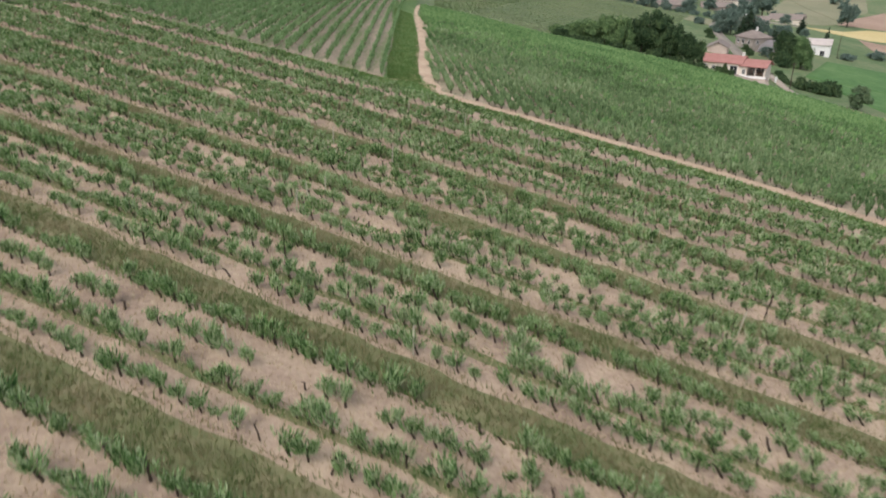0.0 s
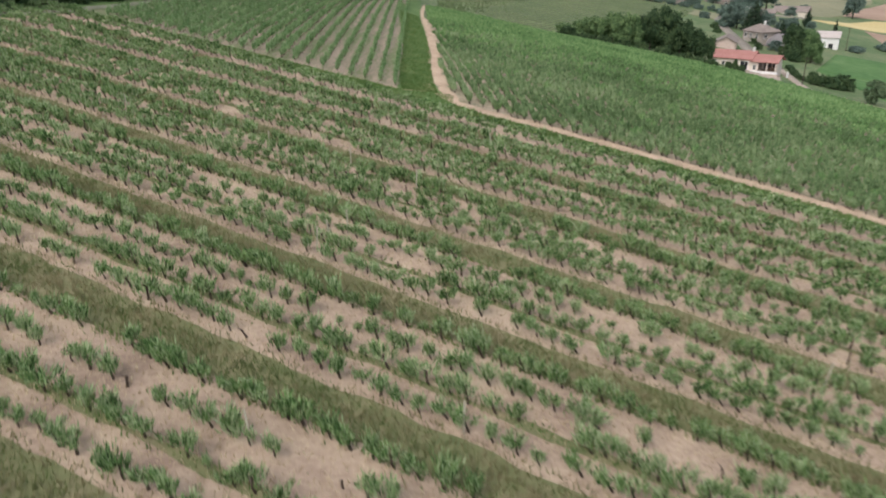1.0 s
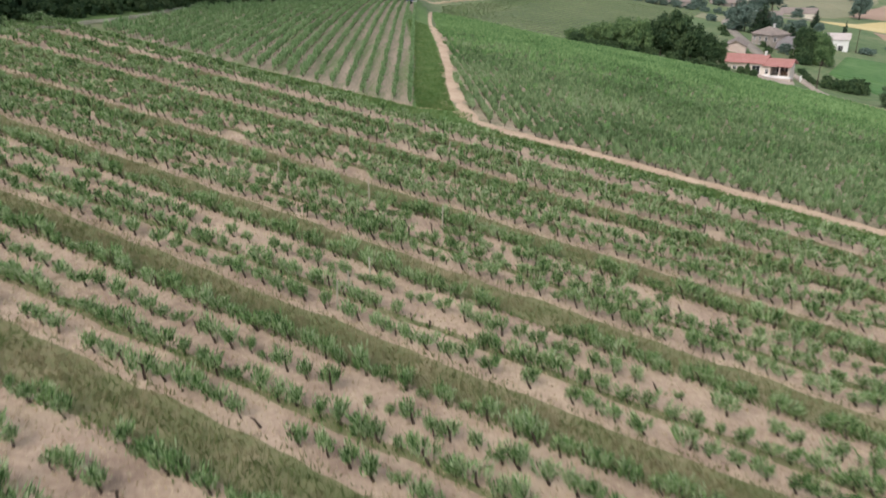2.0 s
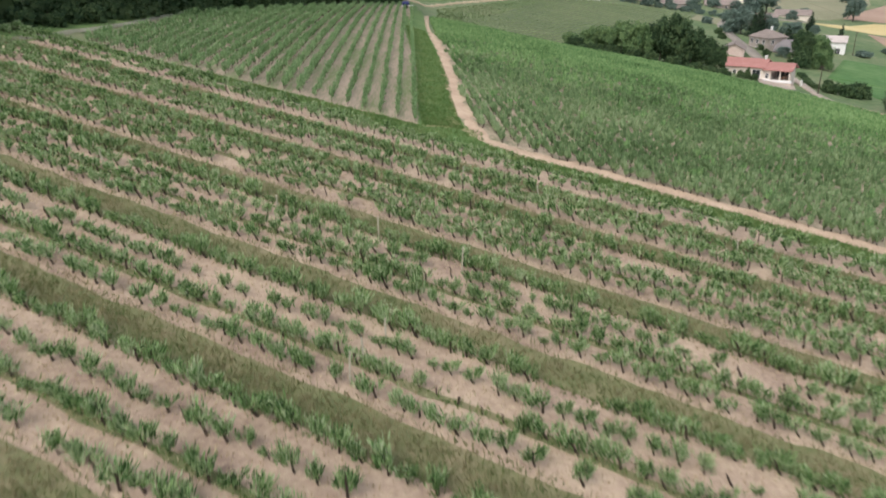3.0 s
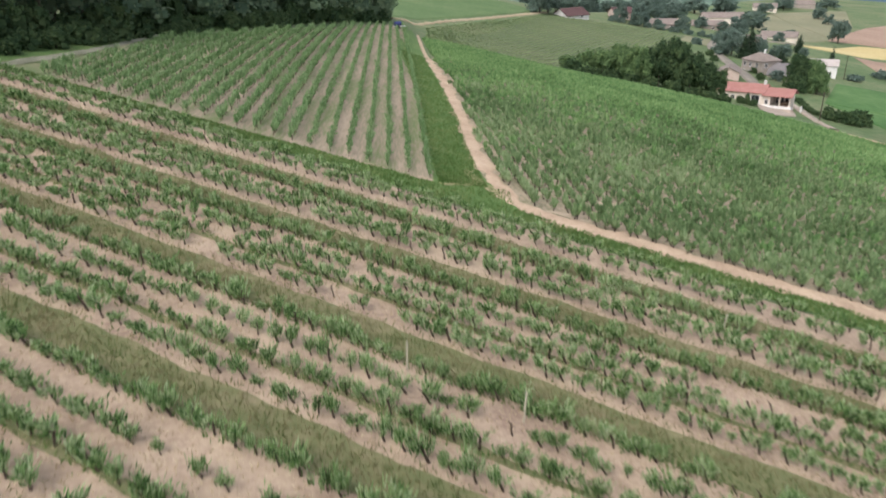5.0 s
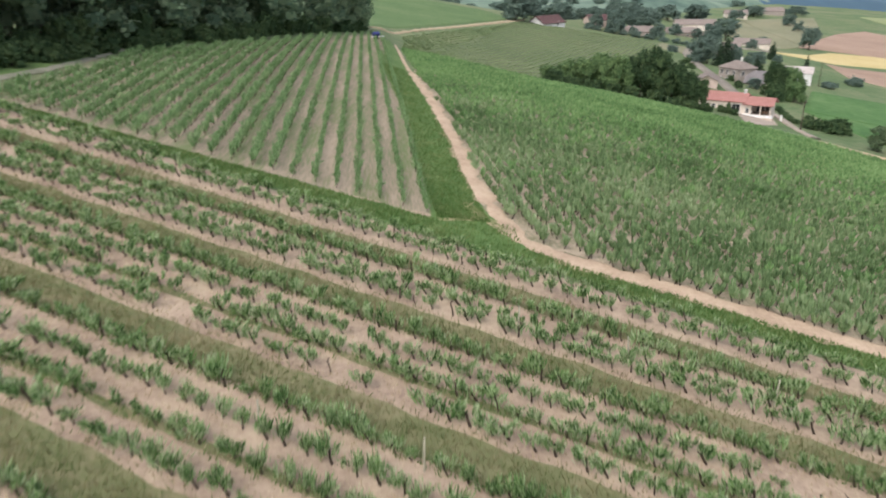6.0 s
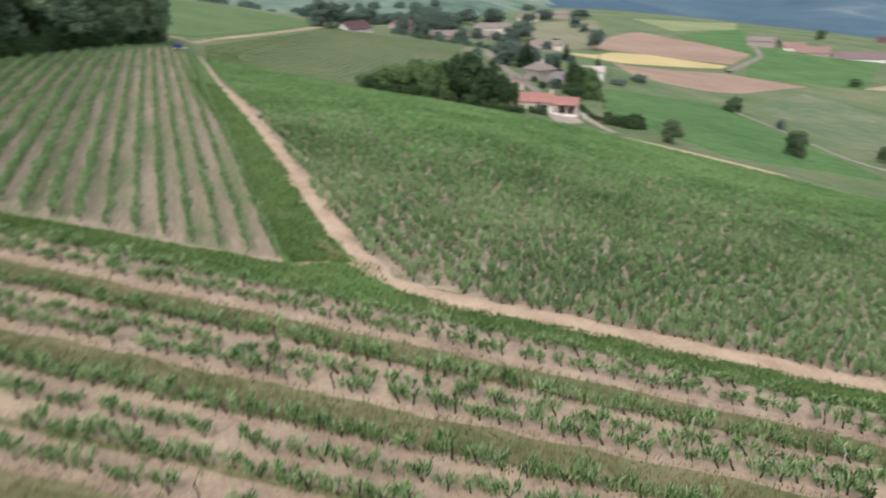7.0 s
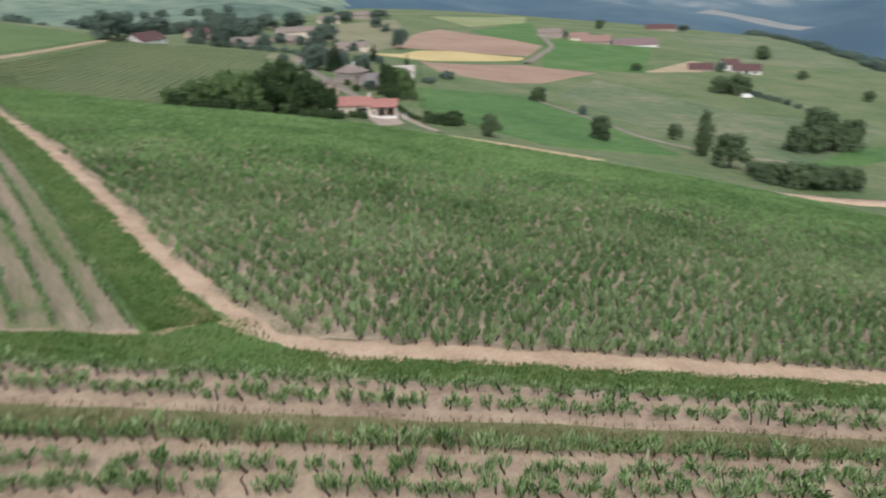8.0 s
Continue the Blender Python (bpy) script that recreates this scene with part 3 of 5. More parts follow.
SPACING = 0.70
SINGLE = (29.2, 41.6)          # the stretch whose vines are things of their own
LEAVES_NEAR = 132
near_leaf = broom_pieces(16, LEAVES_NEAR, 0.38, 0.22, 0.30, 0.76, 0.13, 0.2) - np.array([0.13, 0, 0])
LEAVES_FINE = 200
fine_leaf = broom_pieces(16, LEAVES_FINE, 0.38, 0.22, 0.29, 0.77, 0.125, 0.15) - np.array([0.13, 0, 0])
near_trunk, near_trunk_faces = trunk_pieces(10, 0.40, 0.036, 0.08, 5, 1, -0.13)
xs, ys, sz, single, bare_x, bare_y = [], [], [], [], [], []
for y0, full, size in NEAR_ROWS:
    wide = (-46, 50)
    x = np.arange(wide[0], wide[1], SPACING * 0.905) + rng.uniform(0, 0.5)
    x = x + rng.normal(0, 0.07, len(x))
    patch = 0.5 + 0.5 * ripple(x, y0 + 0 * x, 2.6)
    at = row_y(y0, x)
    keep = (rng.uniform(0, 1, len(x)) < (full + 0.25 * ramp(at, 26, 44)) * (0.74 + 0.42 * patch)) & (x > -0.7 * at - 4) & (x < 0.72 * at + 6) & (at > 10) & ~cleared(x, at)
    bare_x.append(x[~keep & (rng.uniform(0, 1, len(x)) < 0.4) & (at > 10)])
    bare_y.append(row_y(y0, bare_x[-1]))
    x = x[keep]
    y = row_y(y0, x) + rng.normal(0, 0.07, len(x))
    s = size * rng.uniform(0.8, 1.12, len(x))
    s = np.where(rng.uniform(0, 1, len(x)) < 0.08, s * 0.6, s)
    xs.append(x)
    ys.append(y)
    sz.append(s)
    single.append((y0 > SINGLE[0]) & (y0 < SINGLE[1]) & (x > -13.5) & (x < 9.5))
xs, ys, sz, single = map(np.concatenate, (xs, ys, sz, single))
sizes = np.stack([sz * rng.uniform(0.78, 1.2, len(sz)), sz * rng.uniform(0.85, 1.2, len(sz)), sz * rng.uniform(0.85, 1.12, len(sz))], -1)
turns = radians(-24.5) + rng.normal(0, 0.25, len(xs))
rest = ~single
front = rest & (ys < 33)
for pick, pieces, count in ((front, fine_leaf, LEAVES_FINE), (rest & ~front, near_leaf, LEAVES_NEAR)):
    mass("vine_rows", pieces, quads(count), xs[pick], ys[pick], turns[pick], sizes[pick], VINE_LEAF, "rows of low green bush vines on dry soil", "vines")
mass("vine_trunks", near_trunk, near_trunk_faces, xs[rest], ys[rest], turns[rest], sizes[rest], BARK, "short dark crooked vine trunks in rows", "vine trunks")
bare_x, bare_y = np.concatenate(bare_x), np.concatenate(bare_y)
inside = (bare_x > -0.7 * bare_y - 4) & (bare_x < 0.72 * bare_y + 6)
bare_x, bare_y = bare_x[inside], bare_y[inside]
mass("dead_vines", near_trunk, near_trunk_faces, bare_x, bare_y, radians(-24.5) + rng.normal(0, 0.6, len(bare_x)), rng.uniform(0.6, 1.15, (len(bare_x), 3)), BARK, "bare dark stumps of dead vines in the rows", "vine stumps")
near_leaf_mesh = [mesh_from("foliage", p, quads(LEAVES_FINE), VINE_LEAF) for p in fine_leaf]
near_trunk_mesh = [mesh_from("trunk", p, near_trunk_faces, BARK) for p in near_trunk]
for x, y, t, s in zip(xs[single], ys[single], turns[single], sizes[single]):
    vine = new("vine")
    vine.matrix_world = Matrix.LocRotScale((x, y, float(height(x, y)) + 0.02), Euler((0, 0, t)), s)
    tagged(vine, "low goblet-trained green vine with a crooked dark trunk", "vine", "vines of the near vineyard")
    for name, meshes in (("trunk", near_trunk_mesh), ("foliage", near_leaf_mesh)):
        ob = new(name, meshes[int(rng.integers(0, len(meshes)))])
        ob.parent = vine

# the same rows farther out on both sides and behind, with fewer leaves
side_leaf = broom_pieces(8, 12, 0.38, 0.24, 0.30, 0.76, 0.28)
side_trunk, side_trunk_faces = trunk_pieces(5, 0.40, 0.036, 0.08, 3, 0, -0.13)
xs, ys = [], []
for y0, full, size in NEAR_ROWS:
    x = np.arange(-46, 50, 0.66) + rng.normal(0, 0.07, 146)
    at = row_y(y0, x)
    x = x[(rng.uniform(0, 1, len(x)) < 0.85 * full) & ~((x > -0.7 * at - 4) & (x < 0.72 * at + 6) & (at > 10))]
    xs.append(x)
    ys.append(row_y(y0, x) + rng.normal(0, 0.07, len(x)))
xs, ys = np.concatenate(xs), np.concatenate(ys)
turns, sizes = radians(-24.5) + rng.normal(0, 0.25, len(xs)), rng.uniform(0.85, 1.2, (len(xs), 3))
mass("vine_rows", side_leaf, quads(12), xs, ys, turns, sizes, VINE_LEAF, "rows of low green bush vines on dry soil", "vines")
mass("vine_trunks", side_trunk, side_trunk_faces, xs, ys, turns, sizes, BARK, "short dark crooked vine trunks in rows", "vine trunks")

# --- trained vines in straight rows up the hill
HEDGE_STEP, HEDGE_LEAN = 1.235, -0.028
hedge_leaf = broom_pieces(12, 41, 0.36, 0.20, 0.26, 1.02, 0.16)
hedge_trunk, hedge_trunk_faces = trunk_pieces(6, 0.45, 0.03, 0.05, 4, 0)
xs, ys, wides = [], [], []
for k in range(29):
    x0 = -5.25 - HEDGE_STEP * k
    y0 = 62.6 - 0.46 * (x0 + 5.0) + 0.3
    y1 = np.interp(x0, [-40, -37, -33.5, -30, -26, -22, -16, -9, -5], [72, 80, 90, 100, 111, 123, 142, 172, 190])
    y = np.arange(y0, y1, 0.58)
    y = y[rng.uniform(0, 1, len(y)) < 0.96] + rng.normal(0, 0.05)
    xs.append(x0 + HEDGE_LEAN * (y - 62) + rng.normal(0, 0.05, len(y)))
    wides.append(np.full(len(y), 0.72 if k < 7 else 1.0))
    ys.append(y)
xs, ys, wides = map(np.concatenate, (xs, ys, wides))
ok = xs > np.interp(ys, [70, 75, 81.4, 88, 93, 99, 103], [-34.5, -33.6, -32.8, -31.7, -31.4, -31.0, -40])
xs, ys, wides = xs[ok], ys[ok], wides[ok]
turns = rng.integers(0, 2, len(xs)) * math.pi + rng.normal(0, 0.25, len(xs)) + math.pi / 2
sizes = np.stack([rng.uniform(0.85, 1.2, len(xs)), wides * rng.uniform(0.7, 0.95, len(xs)), (0.3 + 0.7 * wides) * rng.uniform(0.85, 1.15, len(xs))], -1)
mass("trained_vine_rows", hedge_leaf, quads(41), xs, ys, turns, sizes, HEDGE_LEAF, "straight hedge-like rows of trained green vines", "vines")
mass("trained_vine_trunks", hedge_trunk, hedge_trunk_faces, xs, ys, turns, sizes, BARK, "dark thin trunks of trained vines", "vine trunks")
sheet("trained_vineyard_soil", np.arange(0, 22.6, 0.5), np.linspace(0, 1, 60),
      lambda u, v: (-4.85 - 1.235 * u + HEDGE_LEAN * ((np.interp(-u, [-30, 0], [80, 195]) - 62) * v),
                    62.2 + 0.46 * 1.235 * u + v * (np.interp(-5 - 1.235 * u, [-40, -37, -33.5, -30, -26, -22, -16, -9, -5], [72, 80, 90, 100, 111, 123, 142, 172, 190]) - (62.2 + 0.46 * 1.235 * u))),
      ROW_SOIL, 0.025, "dry tan soil with weeds between trained vine rows", "soil")

# --- the dense vineyard on the slope beyond the track
field_leaf = tuft_pieces(14, 30, 0.13, 0.28, 0.15, 1.0, 0.056)
far_field_leaf = tuft_pieces(14, 15, 0.10, 0.25, 0.15, 0.98, 0.08)
FIELD_DIR = radians(96)
fu, fv = np.meshgrid(np.arange(-140, 200, 0.67), np.arange(-140, 140, 0.90))
fu = fu + rng.uniform(0, 0.6, (fu.shape[0], 1)) + rng.normal(0, 0.07, fu.shape)
fv = fv + rng.normal(0, 0.07, fv.shape)
fx = 20 + fu * math.cos(FIELD_DIR) - fv * math.sin(FIELD_DIR)
fy = 70 + fu * math.sin(FIELD_DIR) + fv * math.cos(FIELD_DIR)
fx, fy = fx.ravel(), fy.ravel()


BROW_X, BROW_Y = [-6, 0, 10, 23, 37, 51, 57, 62.5, 70, 77, 93, 113, 122, 130], [176, 172, 169, 167, 165, 156, 139, 121.5, 114, 109.5, 106, 93, 82, 64]


def in_field(x, y, inset=0.0):
    """Right of the track's upward part, above its level part, and as far as the brow of the hill."""
    up = np.interp(y, [58, 60, 62, 66, 72.5, 80, 89.5, 102, 118, 140, 175], [0.7, 0.25, -0.4, -1.0, -1.5, -1.7, -2.1, -2.6, -3.6, -4.15, -4.55])
    low = np.interp(x, [-2, 1.6, 5.0, 11.5, 22.0, 40.0, 70.0], [59.7, 59.3, 57.25, 53.85, 48.75, 39.25, 22.85])
    brow = np.interp(x, BROW_X, BROW_Y)
    return (x > up + inset) & (y > low + inset) & (y < brow)


ok = in_field(fx, fy, -0.1 + 0.35 * rng.uniform(0, 1, len(fx))) & (np.arctan2(fx + 9, fy - 33) < radians(70))
bare = ripple(fx, fy, 4.5) + 0.7 * ripple(fx + 31, fy, 1.9)
ok &= rng.uniform(0, 1, len(fx)) > np.clip((0.08 + 0.25 * (bare - 0.6)) * (1 - 0.6 * ramp(fy - row_y(59.3, fx), 22, 40)), 0.02, 0.15)
ex = np.arange(2.5, 52, 0.56) + rng.normal(0, 0.12, len(np.arange(2.5, 52, 0.56)))       # the outermost vines, beside the track
ey = np.interp(ex, [1.6, 5.0, 11.5, 22.0, 40.0, 70.0], [59.3, 57.25, 53.85, 48.75, 39.25, 22.85]) + rng.uniform(-0.05, 0.4, len(ex))
fx, fy = np.concatenate([fx[ok], ex]), np.concatenate([fy[ok], ey])
turns = rng.uniform(0, 2 * math.pi, len(fx))
s = rng.uniform(0.86, 1.14, len(fx))
sizes = np.stack([s * rng.uniform(0.85, 1.2, len(fx)), s * rng.uniform(0.85, 1.2, len(fx)), s * rng.uniform(0.8, 1.1, len(fx))], -1)
close = fy - row_y(59.3, fx) < 36
# share of vines with the light-painted leaf, rising towards the brow
brow_lit = rng.uniform(0, 1, len(fx)) < 0.06 + 0.94 * ramp(fy - row_y(59.3, fx), 20, 62)
for near_by, pieces, count in ((close, field_leaf, 30), (~close, far_field_leaf, 15)):
    for pick, leaf_of, words in ((near_by & ~brow_lit, FIELD_LEAF, "dense field of green bush vines on a falling slope"), (near_by & brow_lit, LIT_BROW_LEAF, "bush vines painted brighter towards the brow of the hill")):
        mass("bush_vine_field", pieces, quads(count), fx[pick], fy[pick], turns[pick], sizes[pick], leaf_of, words, "vines")
field_trunk, field_trunk_faces = trunk_pieces(5, 0.36, 0.035, 0.1, 4, 0)
near_field = fy - row_y(59.3, fx) < 14
mass("bush_vine_trunks", field_trunk, field_trunk_faces, fx[near_field], fy[near_field], turns[near_field], sizes[near_field], BARK, "short dark trunks of bush vines", "vine trunks")
LOW_X, LOW_Y = [-2, 1.6, 5.0, 11.5, 22.0, 40.0, 70.0, 130], [60.0, 59.4, 57.3, 53.9, 48.8, 39.3, 22.9, -9]
sheet("bush_vineyard_soil", np.linspace(0, 1, 110), np.linspace(0, 1, 100),
      lambda u, v: (-2 + 132 * u - 3.0 * v * (1 - u), np.interp(-2 + 132 * u, LOW_X, LOW_Y) * (1 - v) + v * np.interp(-2 + 132 * u, BROW_X, BROW_Y)),
      WEEDY_SOIL, 0.03, "dry weedy soil under bush vines", "soil")


# ---------------------------------------------------------------- grass blades
def blades(name, xs, ys, tall, material_of, label, thick=1.3):
    n = len(xs)
    z = height(xs, ys) + 0.03
    a = rng.uniform(0, 2 * math.pi, n)
    w = rng.uniform(0.012, 0.03, n) * thick
    h = tall * rng.uniform(0.5, 1.3, n)
    bx, by = np.cos(a), np.sin(a)
    lean = rng.normal(0, 0.35, (n, 2)) * h[:, None]
    p0 = np.stack([xs - bx * w, ys - by * w, z], -1)
    p1 = np.stack([xs + bx * w, ys + by * w, z], -1)
    p2 = np.stack([xs + lean[:, 0], ys + lean[:, 1], z + h], -1)
    v = np.stack([p0, p1, p2], 1).reshape(-1, 3)
    return tagged(new(name, mesh_from(name, v, np.arange(3 * n).reshape(-1, 3), material_of)), label, "grass", kind="stuff")


n = 110000
gx = rng.uniform(-38, 40, n)
pick = rng.integers(0, 7, n)
top = np.array(STRIPS)[pick]
gx = np.where((pick > 3), gx * 0.62, gx)
blades("strip_grass", gx, row_y(top - 1.25 + np.clip(rng.normal(0, 0.62, n), -1.25, 1.25), gx), 0.24, DRY_BLADE, "olive and straw grass of the strips between vine rows", 0.9)
n = 26000
gx = rng.uniform(-38, 42, n)
vx, vy = verge_band(gx, rng.uniform(0, 0.97, n))
blades("verge_grass", vx, vy, 0.2, BLADE, "lush green grass of the verge")
n = 16000
gy = 62.4 + 60 * rng.uniform(0, 1, n) ** 1.5
mid = np.interp(gy, [61.5, 66, 72, 80, 90, 102, 122], [-3.2, -3.6, -3.9, -4.0, -4.5, -5.2, -6.4])
blades("verge_grass", mid + rng.uniform(-1.45, 1.45, n), gy, 0.18, BLADE, "green grass of the verge beside the track")
n = 30000
gx = rng.uniform(-34, 36, n)
pick = rng.integers(1, 7, n)
blades("row_weeds", gx, row_y(np.array(STRIPS)[pick] - np.where(rng.uniform(0, 1, n) < 0.45, 5.4, 2.3) + rng.normal(0, 0.2, n), gx), 0.2, BLADE, "thin line of green weeds under vine rows")
n = 60000
gy = np.array(STRIPS)[rng.integers(1, 7, n)] - rng.uniform(2.4, 7.2, n)
gx = rng.uniform(-1, 1, n) * (0.68 * gy + 5)
blades("dry_straw", gx, row_y(gy, gx), 0.13, STRAW, "pale dry straw strewn on vineyard soil", 0.8)
# ---------------------------------------------------------------- trees
def crown_verts(tall, wide, n, leaf, shape="round", low=-0.5):
    """Leaf clumps on the outside of a dozen or more lumps; an uneven outline with gaps."""
    lumps = []
    k = 30 if shape == "round" else 12
    for i in range(k):
        if shape == "round":
            a, e = rng.uniform(0, 2 * math.pi), rng.uniform(low, 1.0)
            d = rng.uniform(0.45, 0.78) * math.sqrt(max(0.06, 1 - 0.85 * max(0.0, e) ** 2))
            lumps.append((math.cos(a) * wide * 0.5 * d, math.sin(a) * wide * 0.5 * d, tall * (0.52 + 0.33 * e), wide * rng.uniform(0.11, 0.19)))
        elif shape == "poplar":
            t = (i + 0.5) / k
            lumps.append((rng.normal(0, 0.06) * wide, rng.normal(0, 0.06) * wide, tall * (0.1 + 0.85 * t), wide * 0.5 * (0.55 + 0.6 * math.sin(math.pi * min(1, t + 0.12)))))
        else:
            t = (i + 0.5) / k
            lumps.append((rng.normal(0, 0.05) * wide, rng.normal(0, 0.05) * wide, tall * (0.08 + 0.9 * t), wide * 0.5 * (1.05 - t) + 0.1))
    if shape == "round":
        lumps.append((0.0, 0.0, tall * (0.55 + 0.1 * min(0.0, low + 0.5)), wide * 0.36))
    lumps = np.array(lumps)
    size = lumps[:, 3] ** 2
    pick = rng.choice(len(lumps), n, p=size / size.sum())
    d = rng.normal(0, 1, (n, 3))
    d /= np.linalg.norm(d, axis=1, keepdims=True)
    squash = np.array([1, 1, 0.85 if shape == "round" else 1.0])
    c = lumps[pick, :3] + d * squash * (lumps[pick, 3] * rng.uniform(0.7, 1.15, n))[:, None]
    c[:, 2] = np.where(c[:, 2] < 0.04 * tall, rng.uniform(0.04, 0.3, n) * tall, c[:, 2])
    d[:, 2] += 0.3
    return np.concatenate([leaves(c, d, np.full(n, leaf)), cores(lumps, squash, 0.04 * tall)])


def cores(lumps, squash, floor_z):
    """The dense inner foliage of each lump, well inside its shell of leaves."""
    out = []
    for axis in range(3):
        for sign in (-1.0, 1.0):
            for a, b in ((-1, -1), (1, -1), (1, 1), (-1, 1)):
                out.append(np.roll(np.array([a, b, sign]), axis))
    ball = np.array(out)
    ball /= np.linalg.norm(ball, axis=1, keepdims=True)
    verts = (lumps[:, None, :3] + ball[None] * squash * 0.74 * lumps[:, None, 3:4]).reshape(-1, 3)
    verts[:, 2] = np.maximum(verts[:, 2], floor_z)
    return verts


def trunk_mesh(tall, r):
    vs, fs, base = [], [], 0
    limbs = [([(0, 0, -0.4), (0, 0, 0.3), (0.1, 0.05, tall * 0.35), (0.0, 0.1, tall * 0.6)], [r * 1.5, r * 1.1, r * 0.8, r * 0.35])]
    for k in range(5):
        a = 2 * math.pi * k / 5 + rng.uniform(-0.4, 0.4)
        z = tall * rng.uniform(0.25, 0.5)
        limbs.append(([(0.05, 0.03, z), (math.cos(a) * tall * 0.13, math.sin(a) * tall * 0.13, z + tall * 0.14), (math.cos(a) * tall * 0.22, math.sin(a) * tall * 0.22, z + tall * 0.3)], [r * 0.5, r * 0.3, r * 0.1]))
    for p, rr in limbs:
        v, f = tube(p, rr, 6)
        vs.append(v)
        fs.append(f + base)
        base += len(v)
    return smooth(mesh_from("trunk", np.concatenate(vs), np.concatenate(fs), TREE_BARK))


def tree_kinds(count, tall, wide, n, leaf, material_of, shape="round", r=0.25, low=-0.5):
    """Kinds of tree, each of unit size: a crown and a trunk, with the height and width for which they were grown."""
    made = []
    for _ in range(count):
        v = crown_verts(tall, wide, n, leaf, shape, low)
        made.append((mesh_from("crown", v, quads(len(v) // 4), material_of), trunk_mesh(tall, r), tall, wide))
    return made


def plant(kinds, x, y, tall, wide, name="tree", label="", category="tree", group="", sink=0.15):
    """A tree of that height and width."""
    crown, trunk, t0, w0 = kinds[int(rng.integers(0, len(kinds)))]
    t = new(name)
    t.matrix_world = Matrix.LocRotScale((x, y, float(height(x, y)) - sink), Euler((0, 0, rng.uniform(0, 6.28))), (wide / w0, wide / w0, tall / t0))
    tagged(t, label, category, group)
    for part_name, me in (("trunk", trunk), ("crown", crown)):
        ob = new(part_name, me)
        ob.parent = t
    return t


OAKS = tree_kinds(6, 14, 9.5, 2000, 0.29, WOOD_LEAF, low=-1.2)
BROAD = tree_kinds(4, 10, 9.0, 2600, 0.27, TREE_LEAF, low=-1.25)
COPSE = tree_kinds(4, 8, 8.0, 2200, 0.25, COPSE_LEAF, low=-1.2)
FAR_TREE = tree_kinds(5, 10, 9.0, 1150, 0.37, HAZED_LEAF, low=-1.1)
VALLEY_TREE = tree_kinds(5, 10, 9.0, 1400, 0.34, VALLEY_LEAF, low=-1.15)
FAR_BUSH = tree_kinds(3, 3, 5.0, 300, 0.25, HAZED_LEAF, low=-1.2, r=0.06)
BUSH = tree_kinds(3, 2.0, 3.2, 400, 0.15, TREE_LEAF, low=-1.2, r=0.06)
FIRS = tree_kinds(2, 12, 4.2, 900, 0.26, FIR_LEAF, "fir", 0.2)
POPLAR = tree_kinds(1, 13, 4.0, 1500, 0.30, VALLEY_LEAF, "poplar", 0.2)

# the wood beside the trained vines
EDGE = [(-46, 64), (-41.5, 76), (-38.0, 88), (-34.5, 102), (-31.0, 115), (-26.5, 128), (-21.0, 148), (-13.5, 177), (-12.5, 200), (-14, 225)]
for row, back in enumerate((0.0, 5.5)):
    for x, y in along(EDGE, 34 if row == 0 else 24):
        plant(OAKS, x - back * 0.92 + rng.normal(0, 0.8) - 3.5, y + back * 0.38 + rng.normal(0, 1.0), rng.uniform(11, 17), rng.uniform(8.5, 12), name="oak",
              label="tall dark green oak at the edge of a wood", group="wood beside the vineyard")
for x, y in along(EDGE, 60):
    plant(BUSH, x + rng.normal(-1.0, 0.6), y + rng.normal(0, 0.8), rng.uniform(1.6, 3.6), rng.uniform(2.6, 4.5), name="shrub", label="added dark green shrub at the foot of a wood", category="shrub", group="undergrowth of the wood")
# Extra shrubs, added to darken the grass where the wood's shade falls.
for x, y in along(EDGE[:6], 26):
    plant(BUSH, x + rng.normal(1.4, 0.5), y + rng.normal(0, 0.8), rng.uniform(1.0, 2.2), rng.uniform(2.2, 3.6), name="shrub", label="added dark green shrub at the foot of a wood", category="shrub", group="undergrowth of the wood")
lane("grass_verge", [(-64, 36), (-50, 60), (-41.5, 72), (-38.6, 82), (-36.6, 92), (-34.8, 103), (-31, 116), (-27, 128)], [5.5, 5.0, 4.2, 3.6, 3.0, 2.4, 2.0, 1.6], VERGE_GRASS, 0.03, "shaded rough grass at the foot of the wood", "grass verge", 120, 0.4, 7)
lane("farm_track", [(-58, 40), (-46, 60), (-38.5, 71.5), (-35.5, 81.4), (-34.2, 88), (-33.6, 95), (-33.2, 103)], [0.7, 0.7, 0.65, 0.6, 0.5, 0.4, 0.3], GRASSY_GRAVEL, 0.06, "grey grassy gravel track at the foot of the wood", "track", 120, 0.15)

# the clump of trees by the house
for x, y, tall, wide in [(28.5, 188, 5.0, 5.5), (32.5, 190, 6.0, 6.5), (37, 190, 8.2, 7.0), (41.5, 191, 9.8, 7.5), (46, 192, 10.2, 7.5), (43, 198, 9.5, 8), (36, 197, 7.0, 7)]:
    plant(COPSE, x, y, tall, wide, label="mid-green broadleaf tree in the lower part of a clump", group="copse beside the house", sink=0.5)
for x, y, tall, wide in [(51.5, 193, 12.2, 7.5), (55, 192.5, 13.8, 8.5), (59.0, 192.5, 12.6, 8.0), (62.6, 193.5, 10.8, 6.6), (66.0, 194.0, 9.6, 5.6), (58, 199, 12.5, 9), (51, 200, 10, 8)]:
    plant(BROAD, x, y, tall, wide, label="tall dark green broadleaf tree in a clump beside a house", group="clump of trees", sink=0.5)
